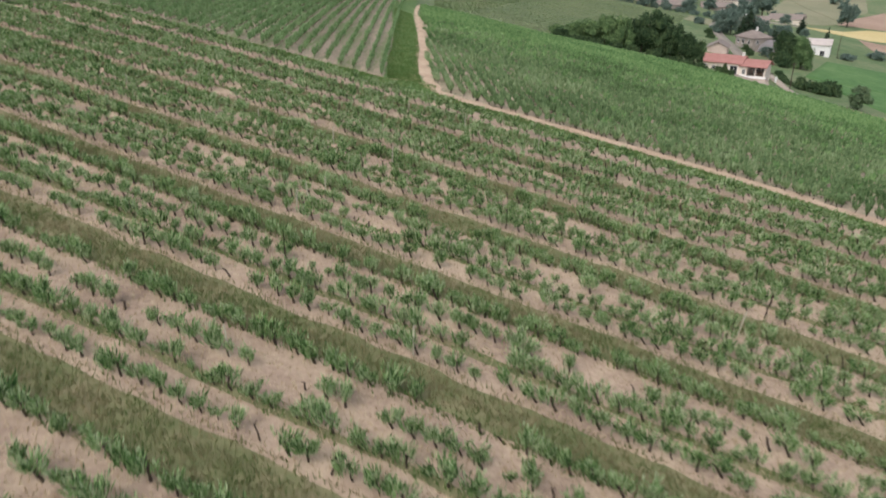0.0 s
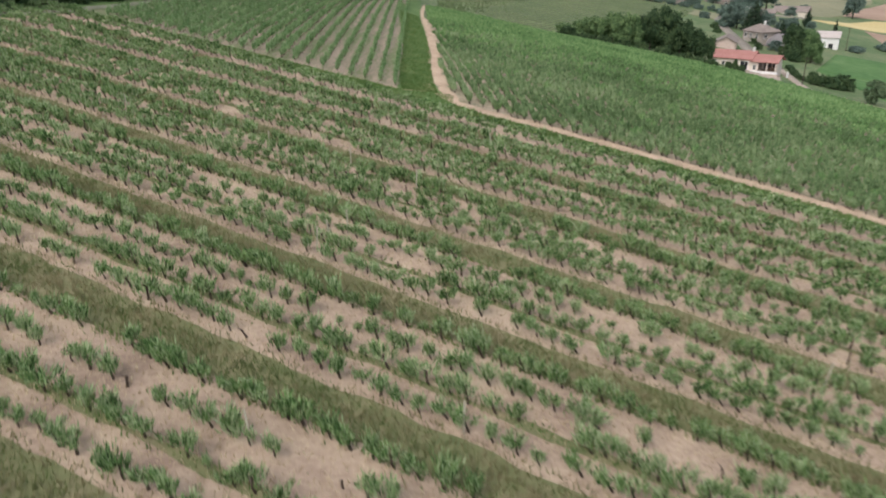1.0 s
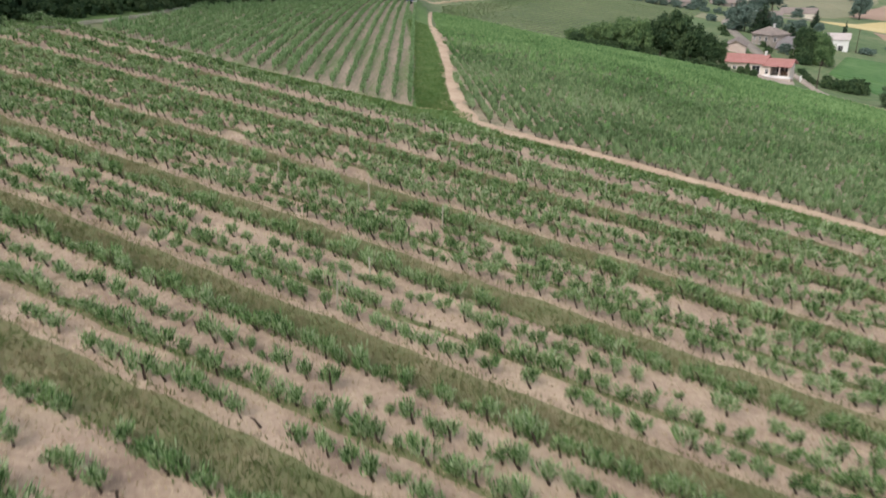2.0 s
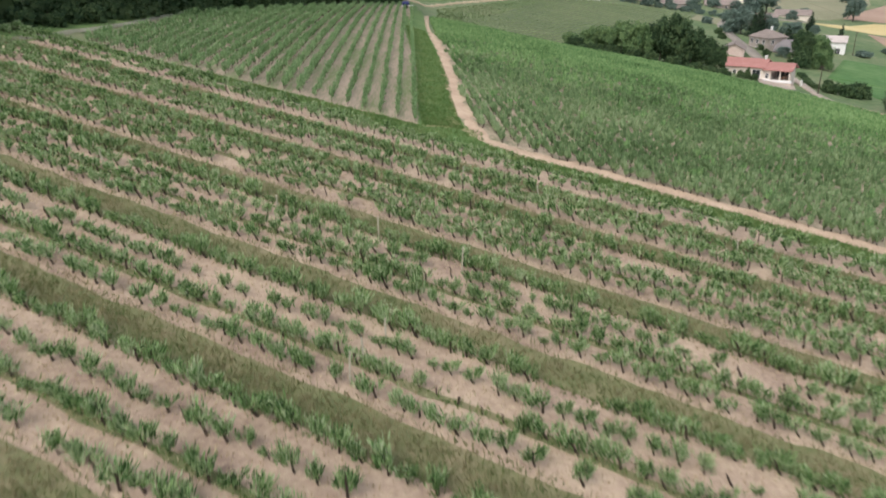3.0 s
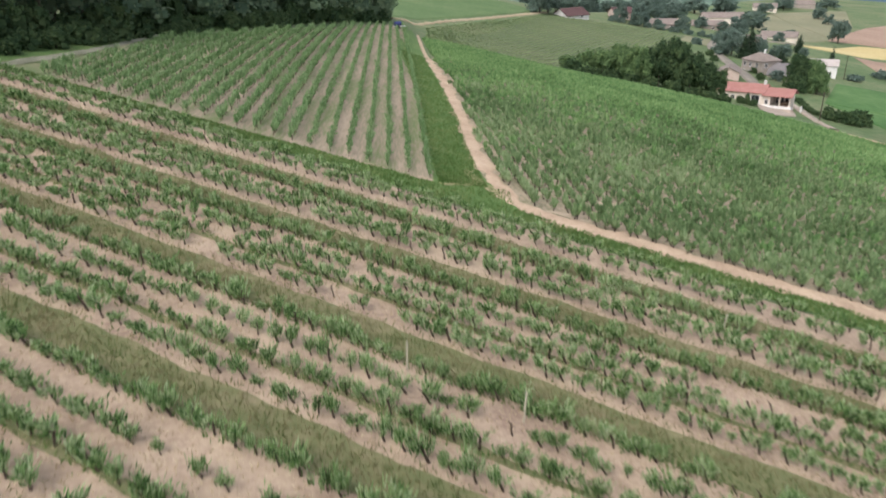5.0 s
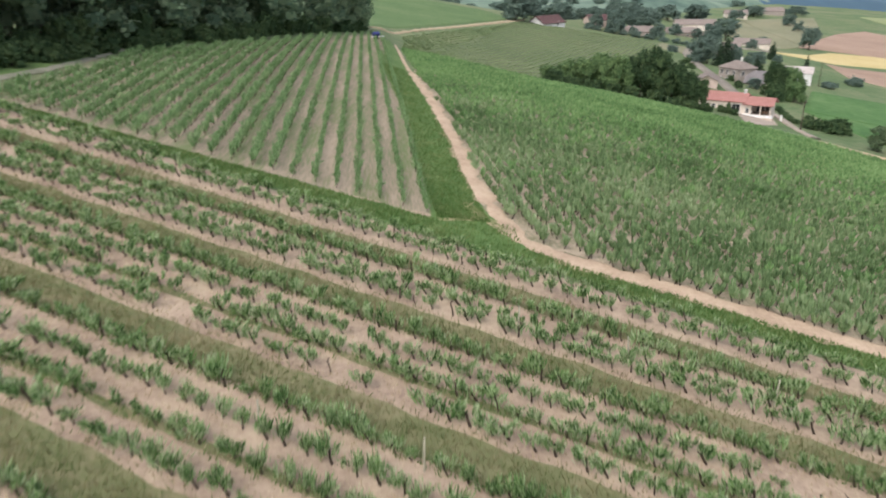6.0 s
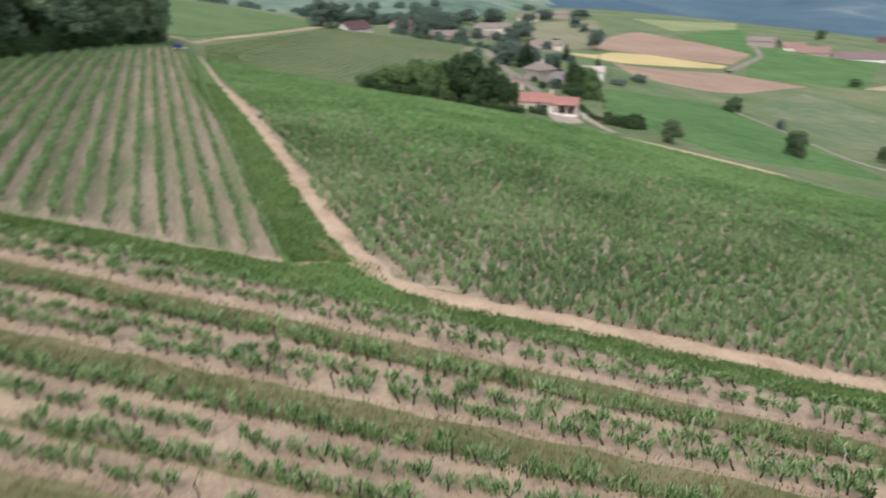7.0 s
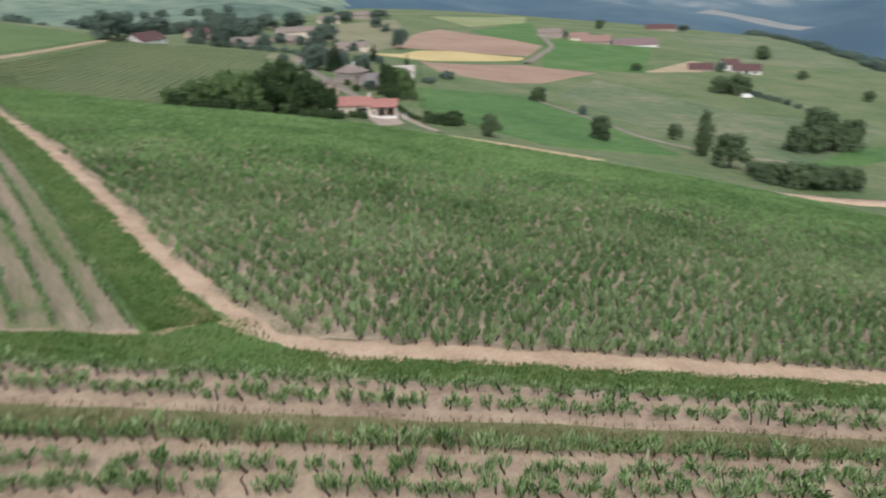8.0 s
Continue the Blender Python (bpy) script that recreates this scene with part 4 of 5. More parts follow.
for kinds, x, y, tall, wide in [(BROAD, 111.5, 245, 11.0, 6.5), (COPSE, 117.0, 240.5, 10.8, 7.4), (COPSE, 119.5, 245, 9.0, 6.5), (BROAD, 114.5, 249, 11.5, 7.5), (COPSE, 119.0, 249.5, 11.0, 8.0), (BROAD, 116.0, 245.5, 10.0, 7.0)]:
    plant(kinds, x, y, tall, wide, label="dark green broadleaf tree behind a low house", group="trees behind the house", sink=0.4)
plant(BUSH, 109.5, 238, 5.2, 6.6, name="bush", label="rounded grey-green bush behind a low house", category="bush")
for x, y, tall, wide in [(96.0, 196.5, 3.4, 4.2), (98.8, 195.5, 3.6, 4.6), (101.2, 194.0, 4.0, 4.8), (103.6, 194.8, 4.2, 5.0), (106, 196, 3.8, 4.6)]:
    plant(BUSH, x, y, tall, wide, name="hedge_bush", label="dense dark green bush of a garden hedge", category="hedge", group="garden hedge")
for x, y in [(29, 184.5), (33, 186), (38, 187), (43, 188.5), (48, 189), (53, 188.5), (58, 188), (62.5, 188.5), (67, 190.5)]:
    plant(BUSH, x, y, rng.uniform(2.2, 3.5), rng.uniform(4, 6), name="shrub", label="dark shrub under a clump of trees", category="shrub", group="shrubs under the clump")


# ---------------------------------------------------------------- houses
def lathe(r, length):
    """A drum along z with rounded rims."""
    bm = bmesh.new()
    bmesh.ops.create_cone(bm, cap_ends=True, segments=20, radius1=r, radius2=r, depth=length)
    rims = [e for e in bm.edges if abs(e.verts[0].co.z - e.verts[1].co.z) < 1e-4]
    bmesh.ops.bevel(bm, geom=rims, offset=r * 0.2, segments=2, affect="EDGES")
    bmesh.ops.translate(bm, verts=bm.verts, vec=(0, 0, length / 2))
    return bm


def gable(bm, x0, x1, y0, y1, z0, z1, over, thick=0.22):
    """A pitched roof with the ridge along x, from the eaves at z0 to the ridge at z1, with thickness."""
    ym = (y0 + y1) / 2
    rise = (z1 - z0) / (ym - y0)
    xa, xb, ya, yb, ze = x0 - over, x1 + over, y0 - over, y1 + over, z0 - over * rise
    rings = []
    for x in (xa, xb):
        rings.append([bm.verts.new(p) for p in ((x, ya, ze), (x, ym, z1), (x, yb, ze), (x, yb, ze + thick), (x, ym, z1 + thick), (x, ya, ze + thick))])
    a, b = rings
    for i in range(6):
        j = (i + 1) % 6
        bm.faces.new((a[i], a[j], b[j], b[i]))
    bm.faces.new((a[0], a[5], a[4], a[1]))
    bm.faces.new((a[1], a[4], a[3], a[2]))
    bm.faces.new((b[0], b[1], b[4], b[5]))
    bm.faces.new((b[1], b[2], b[3], b[4]))
    bmesh.ops.recalc_face_normals(bm, faces=bm.faces)
    return bm


def hip(bm, x0, x1, y0, y1, z0, z1, over, thick=0.22):
    """A hipped roof with a short ridge along x and thick eaves."""
    ym = (y0 + y1) / 2
    run = (y1 - y0) / 2 * 0.85
    low = [bm.verts.new(p) for p in ((x0 - over, y0 - over, z0 - 0.1), (x1 + over, y0 - over, z0 - 0.1), (x1 + over, y1 + over, z0 - 0.1), (x0 - over, y1 + over, z0 - 0.1))]
    top = [bm.verts.new((v.co.x, v.co.y, v.co.z + thick)) for v in low]
    r0, r1 = bm.verts.new((x0 + run, ym, z1)), bm.verts.new((x1 - run, ym, z1))
    for i in range(4):
        bm.faces.new((low[i], low[(i + 1) % 4], top[(i + 1) % 4], top[i]))
    bm.faces.new(low[::-1])
    bm.faces.new((top[0], top[1], r1, r0))
    bm.faces.new((top[1], top[2], r1))
    bm.faces.new((top[2], top[3], r0, r1))
    bm.faces.new((top[3], top[0], r0))
    bmesh.ops.recalc_face_normals(bm, faces=bm.faces)
    return bm


def shell(bm, x0, x1, y0, y1, z0, z1, zr):
    """Walls with gable ends."""
    ym = (y0 + y1) / 2
    a = [bm.verts.new((x0, y, z)) for y, z in ((y0, z0), (y1, z0), (y1, z1), (ym, zr), (y0, z1))]
    b = [bm.verts.new((x1, y, z)) for y, z in ((y0, z0), (y1, z0), (y1, z1), (ym, zr), (y0, z1))]
    bm.faces.new(a)
    bm.faces.new(b)
    for i in range(5):
        j = (i + 1) % 5
        bm.faces.new((a[i], a[j], b[j], b[i]))
    bmesh.ops.recalc_face_normals(bm, faces=bm.faces)
    return bm


def opening(house, x, y, z, w, h, turn=0, name="window"):
    """A framed window or door; turn: degrees about z from a wall that looks towards -y."""
    bm = bmesh.new()
    t = 0.09
    for x0, x1, z0, z1 in ((-w / 2 - t, -w / 2, -t, h + t), (w / 2, w / 2 + t, -t, h + t), (-w / 2, w / 2, h, h + t), (-w / 2, w / 2, -t, 0), (-0.03, 0.03, 0, h)):
        box(bm, x0, x1, -0.05, 0.0, z0, z1)
    win = part(name, bm, WALL_WHITE, house)
    win.matrix_basis = pose(x, y, z, 0, 0, turn)
    part("pane", box(bmesh.new(), -w / 2, w / 2, -0.02, 0.0, 0, h), DARK_PANE, win)
    return win


def house(x, y, yaw, length, depth, eaves, ridge, wall, roof, label, windows=(), end_windows=(), chimney=None, group="", name="house", plinth=0.0, hipped=False):
    """A house whose front looks towards its own -y; the ridge runs along its x."""
    h = new(name)
    z = min(float(height(x + dx, y + dy)) for dx in (-depth / 2, depth / 2) for dy in (-depth / 2, depth / 2)) + plinth
    h.matrix_world = pose(x, y, z, 0, 0, yaw)
    tagged(h, label, "house" if name == "house" else name.replace("_", " "), group)
    a, b = length / 2, depth / 2
    part("wall", shell(bmesh.new(), -a, a, -b, b, -1.5 - plinth, eaves, eaves + 0.02 if hipped else ridge - 0.12), wall, h)
    part("roof", (hip if hipped else gable)(bmesh.new(), -a, a, -b, b, eaves, ridge, 0.45), roof, h)
    for wx, wz, ww, wh in windows:
        opening(h, wx, -b, wz, ww, wh)
    for wy, wz, ww, wh in end_windows:
        opening(h, a, wy, wz, ww, wh, 90)
    if chimney is not None:
        bm = bmesh.new()
        box(bm, chimney - 0.28, chimney + 0.28, -0.28, 0.28, ridge - 0.5, ridge + 0.95, 0.03)
        box(bm, chimney - 0.36, chimney + 0.36, -0.36, 0.36, ridge + 0.95, ridge + 1.08)
        part("chimney", bm, WALL_WHITE, h)
    return h


# the long low house with the salmon roof, its porch and terrace
main = house(79.2, 207.4, -37, 11.0, 7.2, 2.9, 4.45, WALL_CREAM, ROOF_SALMON, "long low cream house with a salmon tile roof and a porch",
             [(-4.3, 0.9, 1.1, 1.2), (-1.8, 0.9, 0.8, 1.0), (3.7, 0.1, 1.9, 2.1)], chimney=4.9, plinth=0.4)
part("porch_roof", gable(bmesh.new(), 5.65, 12.2, -4.0, 2.8, 2.5, 3.85, 0.4), ROOF_SALMON, main)
part("porch_wall", shell(bmesh.new(), 5.55, 11.9, 0.9, 2.7, -3.0, 2.7, 3.4), WALL_CREAM, main)
# Partial side wall, added to keep light out of the porch.
part("porch_shading_wall", box(bmesh.new(), 11.65, 11.9, -2.2, 0.88, -0.4, 2.62), WALL_CREAM, main)
part("front_room_wall", box(bmesh.new(), 5.6, 7.35, -3.75, 0.88, -0.4, 2.62), WALL_CREAM, main, "pale rendered front room beside the porch")
for px in (9.6, 11.9):
    part("porch_post", box(bmesh.new(), px - 0.14, px + 0.14, -3.95, -3.67, 0.05, 2.62, 0.03), WALL_CREAM, main)
opening(main, 6.5, -3.75, 0.3, 0.7, 1.2)
opening(main, 8.8, 0.9, 0.1, 1.8, 2.1)
opening(main, 10.7, 0.9, 0.1, 1.2, 2.1)
part("terrace", box(bmesh.new(), 1.0, 12.6, -4.8, -3.65, -0.45, 0.05, 0.05), WALL_WHITE, main, "pale rendered terrace edge")
bm = box(bmesh.new(), 0.6, 12.9, -5.0, -3.7, -4.2, -0.45, 0.1)
for v in bm.verts:
    if v.co.z < -2 and v.co.y < -4.7:
        v.co.y -= 2.6
part("terrace_bank", bm, PALE_GRAVEL, main, "sloping bank of bare tan earth under the terrace")


def on_terrace(ob, x, y, turn=0):
    """Stands a thing on the porch floor, by the house's own axes."""
    ob.matrix_world = main.matrix_world @ pose(x, y, 0.05, 0, 0, turn)


part("porch_floor", box(bmesh.new(), 7.36, 11.64, -3.64, 0.88, -0.3, 0.05), WALL_STONE, main)
table = tagged(new("garden_table"), "grey garden table on the porch of a low house", "table")
part("tabletop", box(bmesh.new(), -0.8, 0.8, -0.45, 0.45, 0.70, 0.75, 0.02), WALL_STONE, table)
for lx in (-0.7, 0.7):
    for ly in (-0.36, 0.36):
        part("leg", box(bmesh.new(), lx - 0.04, lx + 0.04, ly - 0.04, ly + 0.04, 0, 0.70), SHUTTER, table)
on_terrace(table, 10.6, -2.2)
chair = tagged(new("garden_chair"), "dark brown garden chair at a porch table", "chair", "garden chairs")
part("seat", box(bmesh.new(), -0.24, 0.24, -0.24, 0.24, 0.42, 0.47, 0.02), SHUTTER, chair)
part("backrest", box(bmesh.new(), -0.24, 0.24, 0.20, 0.25, 0.50, 0.95, 0.02), SHUTTER, chair)
for lx in (-0.2, 0.2):
    for ly in (-0.2, 0.2):
        part("leg", box(bmesh.new(), lx - 0.03, lx + 0.03, ly - 0.03, ly + 0.03, 0, 0.42), SHUTTER, chair)
on_terrace(chair, 10.2, -3.0, 180)
for cx, cy, turn in ((11.0, -3.0, 170), (10.2, -1.4, 0), (11.0, -1.4, 8)):
    copy_thing(chair, main.matrix_world @ pose(cx, cy, 0.05, 0, 0, turn))

house(91.2, 246.0, 66, 9, 6.2, 2.7, 4.3, WALL_PINK, ROOF_GREY, "pinkish gabled house beside the village street")
house(113.0, 271.6, -72, 9.4, 7.8, 5.3, 7.7, WALL_STONE, ROOF_GREY, "two-storey beige house with a weathered grey hipped roof",
      [(-3.2, 0.6, 1.0, 1.4), (-0.6, 0.6, 1.0, 1.4), (2.5, 0.1, 1.1, 2.1), (-3.2, 3.2, 1.0, 1.4), (-0.6, 3.2, 1.0, 1.4), (2.5, 3.2, 1.0, 1.4)], [(-2, 3.2, 1.0, 1.4), (2, 0.6, 1.0, 1.4)], chimney=1.2, hipped=True)
house(119.8, 265.6, -36, 10.6, 9.6, 3.0, 6.2, WALL_STONE, material("dark_slate_grey_roof", [(0.13, 0.12, 0.12), (0.18, 0.165, 0.165), (0.22, 0.20, 0.20)], 0.5, 0.9, 0.03, 6.0), "grey barn with a dark weathered roof", name="barn")
house(152.0, 366.0, -25, 12, 8, 3.6, 5.6, WALL_PINK, ROOF_GREY, "pale village house with a grey roof", [(-3, 0.8, 1.1, 1.4), (2, 0.8, 1.1, 1.4)])
house(148.5, 298.5, -30, 13, 8, 4.6, 6.4, WALL_WHITE, material("pale_pink_roof_tile", [(0.37, 0.32, 0.30), (0.45, 0.395, 0.37), (0.51, 0.45, 0.43)], 0.5, 0.9, 0.03, 6.0), "white house with a pale pinkish roof behind a conifer", [(-5, 0.9, 1.2, 1.3), (-1, 0.9, 1.2, 1.3), (4, 0.2, 1.6, 2.1)], [(-2, 0.8, 1.1, 1.4), (2, 0.8, 1.1, 1.4)])
house(64.6, 361.0, 38, 15, 9, 2.1, 5.0, WALL_WHITE, ROOF_MAROON, "white farmhouse with a red tile roof on the hilltop", [(2.5, 0.9, 1.2, 1.4)], [(-2.0, 0.1, 1.7, 2.6), (1.8, 0.1, 1.7, 2.6)])
house(97.5, 398.0, 10, 10, 8, 3.8, 6.2, WALL_PINK, ROOF_MAROON, "small house with a dull red roof among village trees", [(-3, 0.9, 1.1, 1.3), (2, 0.9, 1.1, 1.3)])
house(115.5, 386.0, -15, 14, 9, 2.8, 5.0, WALL_STONE, ROOF_GREY, "long low beige house with a greyish roof", [(-4, 0.8, 1.1, 1.3), (0, 0.8, 1.1, 1.3), (4, 0.8, 1.1, 1.3)])
house(154.0, 428.0, -15, 16, 10, 2.8, 5.2, WALL_STONE, ROOF_GREY, "low beige house with a brownish grey roof", [(-4, 0.8, 1.1, 1.3), (3, 0.8, 1.1, 1.3)])
house(167.5, 423.0, -35, 9, 7, 2.6, 4.6, WALL_WHITE, ROOF_GREY, "small white shed beside the village lane", name="shed")
house(194.0, 425.0, -30, 18, 9, 3.0, 5.4, WALL_CREAM, ROOF_GREY, "pale barn beside the village lane", name="barn")
house(197.0, 513.0, -10, 26, 11, 4.2, 7.2, WALL_CREAM, ROOF_GREY, "large cream house with a pale roof beyond the village")
house(286.0, 644.0, -20, 18, 11, 4, 7, WALL_CREAM, ROOF_GREY, "far cream farmhouse with a pale roof")
house(345.0, 700.0, -10, 22, 12, 4, 7, WALL_STONE, ROOF_GREY, "far stone farm building with a greyish roof", name="barn")
house(447.0, 531.0, -40, 22, 11, 5, 8, WALL_STONE, ROOF_GREY, "far grey stone farmhouse", group="hill farm")
house(462.0, 490.0, -40, 24, 10, 3.0, 7.4, WALL_STONE, ROOF_DULL, "far farm building with a red roof and cream wall", name="barn", group="hill farm")
house(458.0, 506.0, -40, 16, 10, 4.0, 7.8, WALL_CREAM, ROOF_DULL, "far farmhouse with a red roof", group="hill farm")
house(492.0, 474.0, -32, 38, 14, 2.2, 6.8, WALL_WHITE, material("purplish_brown_roof", [(0.16, 0.115, 0.12), (0.21, 0.15, 0.155)], 0.3, 0.9), "far long shed with a purplish roof and white wall", name="barn", group="hill farm")
house(426.0, 320.0, -50, 17, 10, 3.0, 6.4, WALL_WHITE, ROOF_MAROON, "far farmhouse with a red roof and white wall", [(-5, 0.9, 2.4, 1.5), (0, 0.9, 2.4, 1.5), (5, 0.9, 2.4, 1.5)], group="lower farm")
house(422.0, 330.0, -20, 11, 8, 5.0, 7.8, WALL_WHITE, ROOF_MAROON, "far two-storey white house", group="lower farm")
house(399.0, 335.0, -50, 15, 9, 2.0, 5.0, WALL_STONE, ROOF_MAROON, "far low barn with a dark red roof", name="barn", group="lower farm")
house(706.0, 622.0, -50, 34, 13, 3.4, 8, WALL_STONE, ROOF_MAROON, "far stone farmstead with a dark roof on the ridge")

# ---------------------------------------------------------------- lanes and fields of the valley
lane("lane", [(87.6, 178), (88.9, 184), (89.7, 188.7), (92.4, 200), (94.4, 209), (96, 217)], [1.1, 1.1, 1.1, 1.2, 1.2, 1.0], PALE_GRAVEL, 0.25, "pale gravel drive beside the terrace", "drive", 60, 0.2)
lane("lane", [(96, 217), (97, 238), (102.5, 260), (106.5, 279), (110.5, 297), (114.5, 313), (124, 342), (150, 385), (196, 408)], [1.8, 2.0, 2.2, 2.2, 2.2, 2.2, 2.2, 2.2, 2.0], ASPHALT, 0.3, "greyish village lane", "lane", 120, 0.1)
lane("lane", [(68.0, 145.3), (71.5, 142), (77, 136.6), (81, 132.8), (85, 129.3), (89, 126)], [0.2, 0.5, 1.1, 1.1, 0.8, 0.2], FIELD_TAN, 0.66, "sandy path on a low bank along the brow", "path", 120, 0.2)
lane("lane", [(127, 114), (146, 114), (160, 111), (176, 106)], [1.5, 2.6, 3.0, 3.0], DIRT, 0.3, "bare sandy patch beyond the vineyard", "path", 60, 0.3)
lane("lane", [(190, 256), (183, 228), (176, 206), (171, 184), (179, 166), (200, 150)], [0.9, 0.9, 0.9, 1.0, 1.0, 1.0], ASPHALT, 0.3, "narrow pale valley lane", "lane", 120, 0.1)
lane("lane", [(298, 390), (335, 420), (385, 462), (415, 500), (432, 525)], [1.6, 1.8, 2.0, 2.2, 2.2], ASPHALT, 1.0, "pale lane up to the hill farm", "lane", 90, 0.2)
lane("lane", [(-12, 236), (-6, 248), (5, 272), (18, 295), (31, 319), (43, 342), (54, 362)], [0.4, 0.7, 0.9, 1.0, 1.1, 1.1, 0.9], FIELD_TAN, 0.3, "pale dirt road with dry grassy edges over the hilltop", "dirt road", 160, 0.9)


def field(corners, material_of, label, lift=0.15):
    """A field between four corners, lying on the land."""
    c = np.array(corners, float)

    def place(u, v):
        e = [c[0] * (1 - a) * (1 - b) + c[1] * a * (1 - b) + c[2] * a * b + c[3] * (1 - a) * b for a, b in zip(u.ravel(), v.ravel())]
        e = np.array(e)
        return e[:, 0].reshape(u.shape), e[:, 1].reshape(u.shape)
    steps = np.concatenate([[0], np.linspace(0.006, 0.994, 30), [1]])
    return sheet("field", steps, steps, place, material_of, lift, label, "field", dip="uv")


field([(195, 409), (203, 402), (305, 404), (318, 415)], FIELD_YELLOW, "strip of ripe golden grain", 0.16)
field([(197, 409), (318, 415), (280, 444), (253, 446)], FIELD_YELLOW, "strip of ripe golden grain", 0.16)
field([(240, 461), (327, 421), (387, 474), (325, 562)], FIELD_BROWN, "bare ploughed brown field", 0.16)
field([(325, 562), (387, 474), (389, 518), (380, 609)], FIELD_BROWN, "bare ploughed brown field", 0.16)
field([(219, 394), (245, 316), (311, 342), (290, 384)], FIELD_BROWN, "bare reddish brown field", 0.16)
field([(219, 394), (200, 343), (216, 325), (245, 316)], FIELD_BROWN, "bare reddish brown field", 0.16)
field([(384, 527), (393, 480), (582, 711), (409, 601)], FIELD_GREEN, "bright green meadow")
field([(454, 735), (440, 642), (554, 689), (637, 785)], FIELD_LIME, "yellow-green hay field")
field([(283, 627), (248, 474), (316, 562), (385, 694)], FIELD_BEIGE, "mown beige field", 0.16)
field([(283, 627), (213, 505), (224, 469), (248, 474)], FIELD_BEIGE, "mown beige field", 0.16)
field([(205, 434), (243, 462), (250, 474), (213, 505)], FIELD_BEIGE, "mown beige field", 0.24)
field([(111, 225), (174, 203), (193, 272), (144, 277)], FIELD_GREEN, "bright green meadow below the village")
field([(111, 225), (112, 168), (158, 160), (174, 203)], FIELD_GREEN, "bright green meadow below the village", 0.16)
field([(296, 373), (344, 334), (565, 511), (422, 514)], FIELD_GREEN, "green pasture below the hill farm", 0.16)
field([(346, 337), (392, 328), (432, 352), (448, 378)], FIELD_TAN, "bare tan ground beside a farm", 0.16)
field([(218, 279), (191, 200), (280, 227), (288, 322)], FIELD_OLIVE, "dry olive pasture", 0.16)
field([(191, 200), (200, 150), (330, 180), (280, 227)], FIELD_OLIVE, "dry olive pasture", 0.16)
field([(488, 371), (577, 302), (800, 560), (674, 587)], FIELD_OLIVE, "olive pasture on the ridge", 0.16)
field([(192, 148), (251, 148), (277, 160), (227, 168)], FIELD_GREEN, "green pasture in the valley", 0.16)
field([(73, 181), (86, 192), (92, 207), (80, 201)], PALE_GRAVEL, "bare tan ground in front of a house", 0.2)
field([(-14, 246), (50, 360), (36, 376), (-24, 376)], FIELD_PASTURE, "rough green pasture beyond the hilltop road", 0.2)
field([(106, 344), (120.5, 334), (132, 362), (119, 364)], FIELD_BEIGE, "bare tan ground by the village", 0.16)

# ---------------------------------------------------------------- the vineyard on the next hill
hill_leaf = vine_pieces(8, 9, 0.42, 0.05, 0.55, 0.24, 6)
hu, hv = np.meshgrid(np.arange(-110, 120, 0.75), np.arange(-70, 90, 2.0))
hu, hv = (hu + rng.uniform(0, 1.2, (hu.shape[0], 1)) + rng.normal(0, 0.4, hu.shape)).ravel(), (hv + rng.normal(0, 0.1, hv.shape)).ravel()
hx, hy = 62 + hu * math.cos(radians(64)) - hv * math.sin(radians(64)), 285 + hu * math.sin(radians(64)) + hv * math.cos(radians(64))
left_side = np.interp(hy, [190, 248, 272, 295, 319, 342, 364], [-4, -2.5, 9, 22, 35, 47, 60])
right_side = np.interp(hy, [190, 199, 317, 361, 380], [24, 33, 100, 116, 116])
far_end = np.interp(hx, [20, 62, 87, 118], [330, 356, 362, 356])
ok = (hx > left_side) & (hx < right_side) & (hy < far_end) & (rng.uniform(0, 1, len(hx)) < 0.95)
hx, hy = hx[ok], hy[ok]
mass("hill_vine_rows", hill_leaf, quads(9), hx, hy, rng.uniform(0, 6.28, len(hx)), rng.uniform(0.8, 1.2, (len(hx), 3)), HILL_ROW, "straight vine rows on the next hill", "vines")
field([(-5, 200), (36, 199), (119, 361), (56, 362)], HILL_SOIL, "pale grassy ground between far vine rows", 0.16)

# ---------------------------------------------------------------- trees and hedges of the valley and the village
VALLEY = [(189, 257, 7.2, 7.6), (102, 177, 6.7, 6.1), (146, 181, 7.9, 7.2), (185, 185, 6.0, 5.5), (160, 147, 10.6, 10.8), (326, 268, 10, 12), (333, 266, 12, 13), (340, 264, 10, 12),
          (229, 168, 10.5, 10), (237, 166, 10.5, 11), (246, 165, 13.0, 12), (253, 162, 13.5, 11), (250, 170, 14.5, 11), (280, 190, 10, 11), (293, 196, 9, 10), (540, 381, 9.4, 13), (445, 292, 6.7, 8.3),
          (401, 228, 6.6, 7.2), (561, 395, 10, 12), (349, 345, 5.6, 8), (607, 625, 10.9, 12)]
BAND = [(157, 137, 4.6, 6.4), (152, 130, 6.4, 7.4), (155, 126, 7.0, 8.2), (160, 124.5, 7.2, 8.0), (165, 124, 7.4, 8.0), (170, 123, 7.2, 8.0), (175, 122, 6.6, 7.6)]
for x, y, tall, wide in BAND:
    plant(VALLEY_TREE, x, y, tall, wide, label="broad low green tree in a thicket beyond the vineyard", group="thicket beyond the vineyard", sink=0.3)
for x, y, tall, wide in VALLEY:
    plant(VALLEY_TREE, x, y, tall, wide, label="rounded green tree standing alone in the valley", group="trees of the valley", sink=0.3)
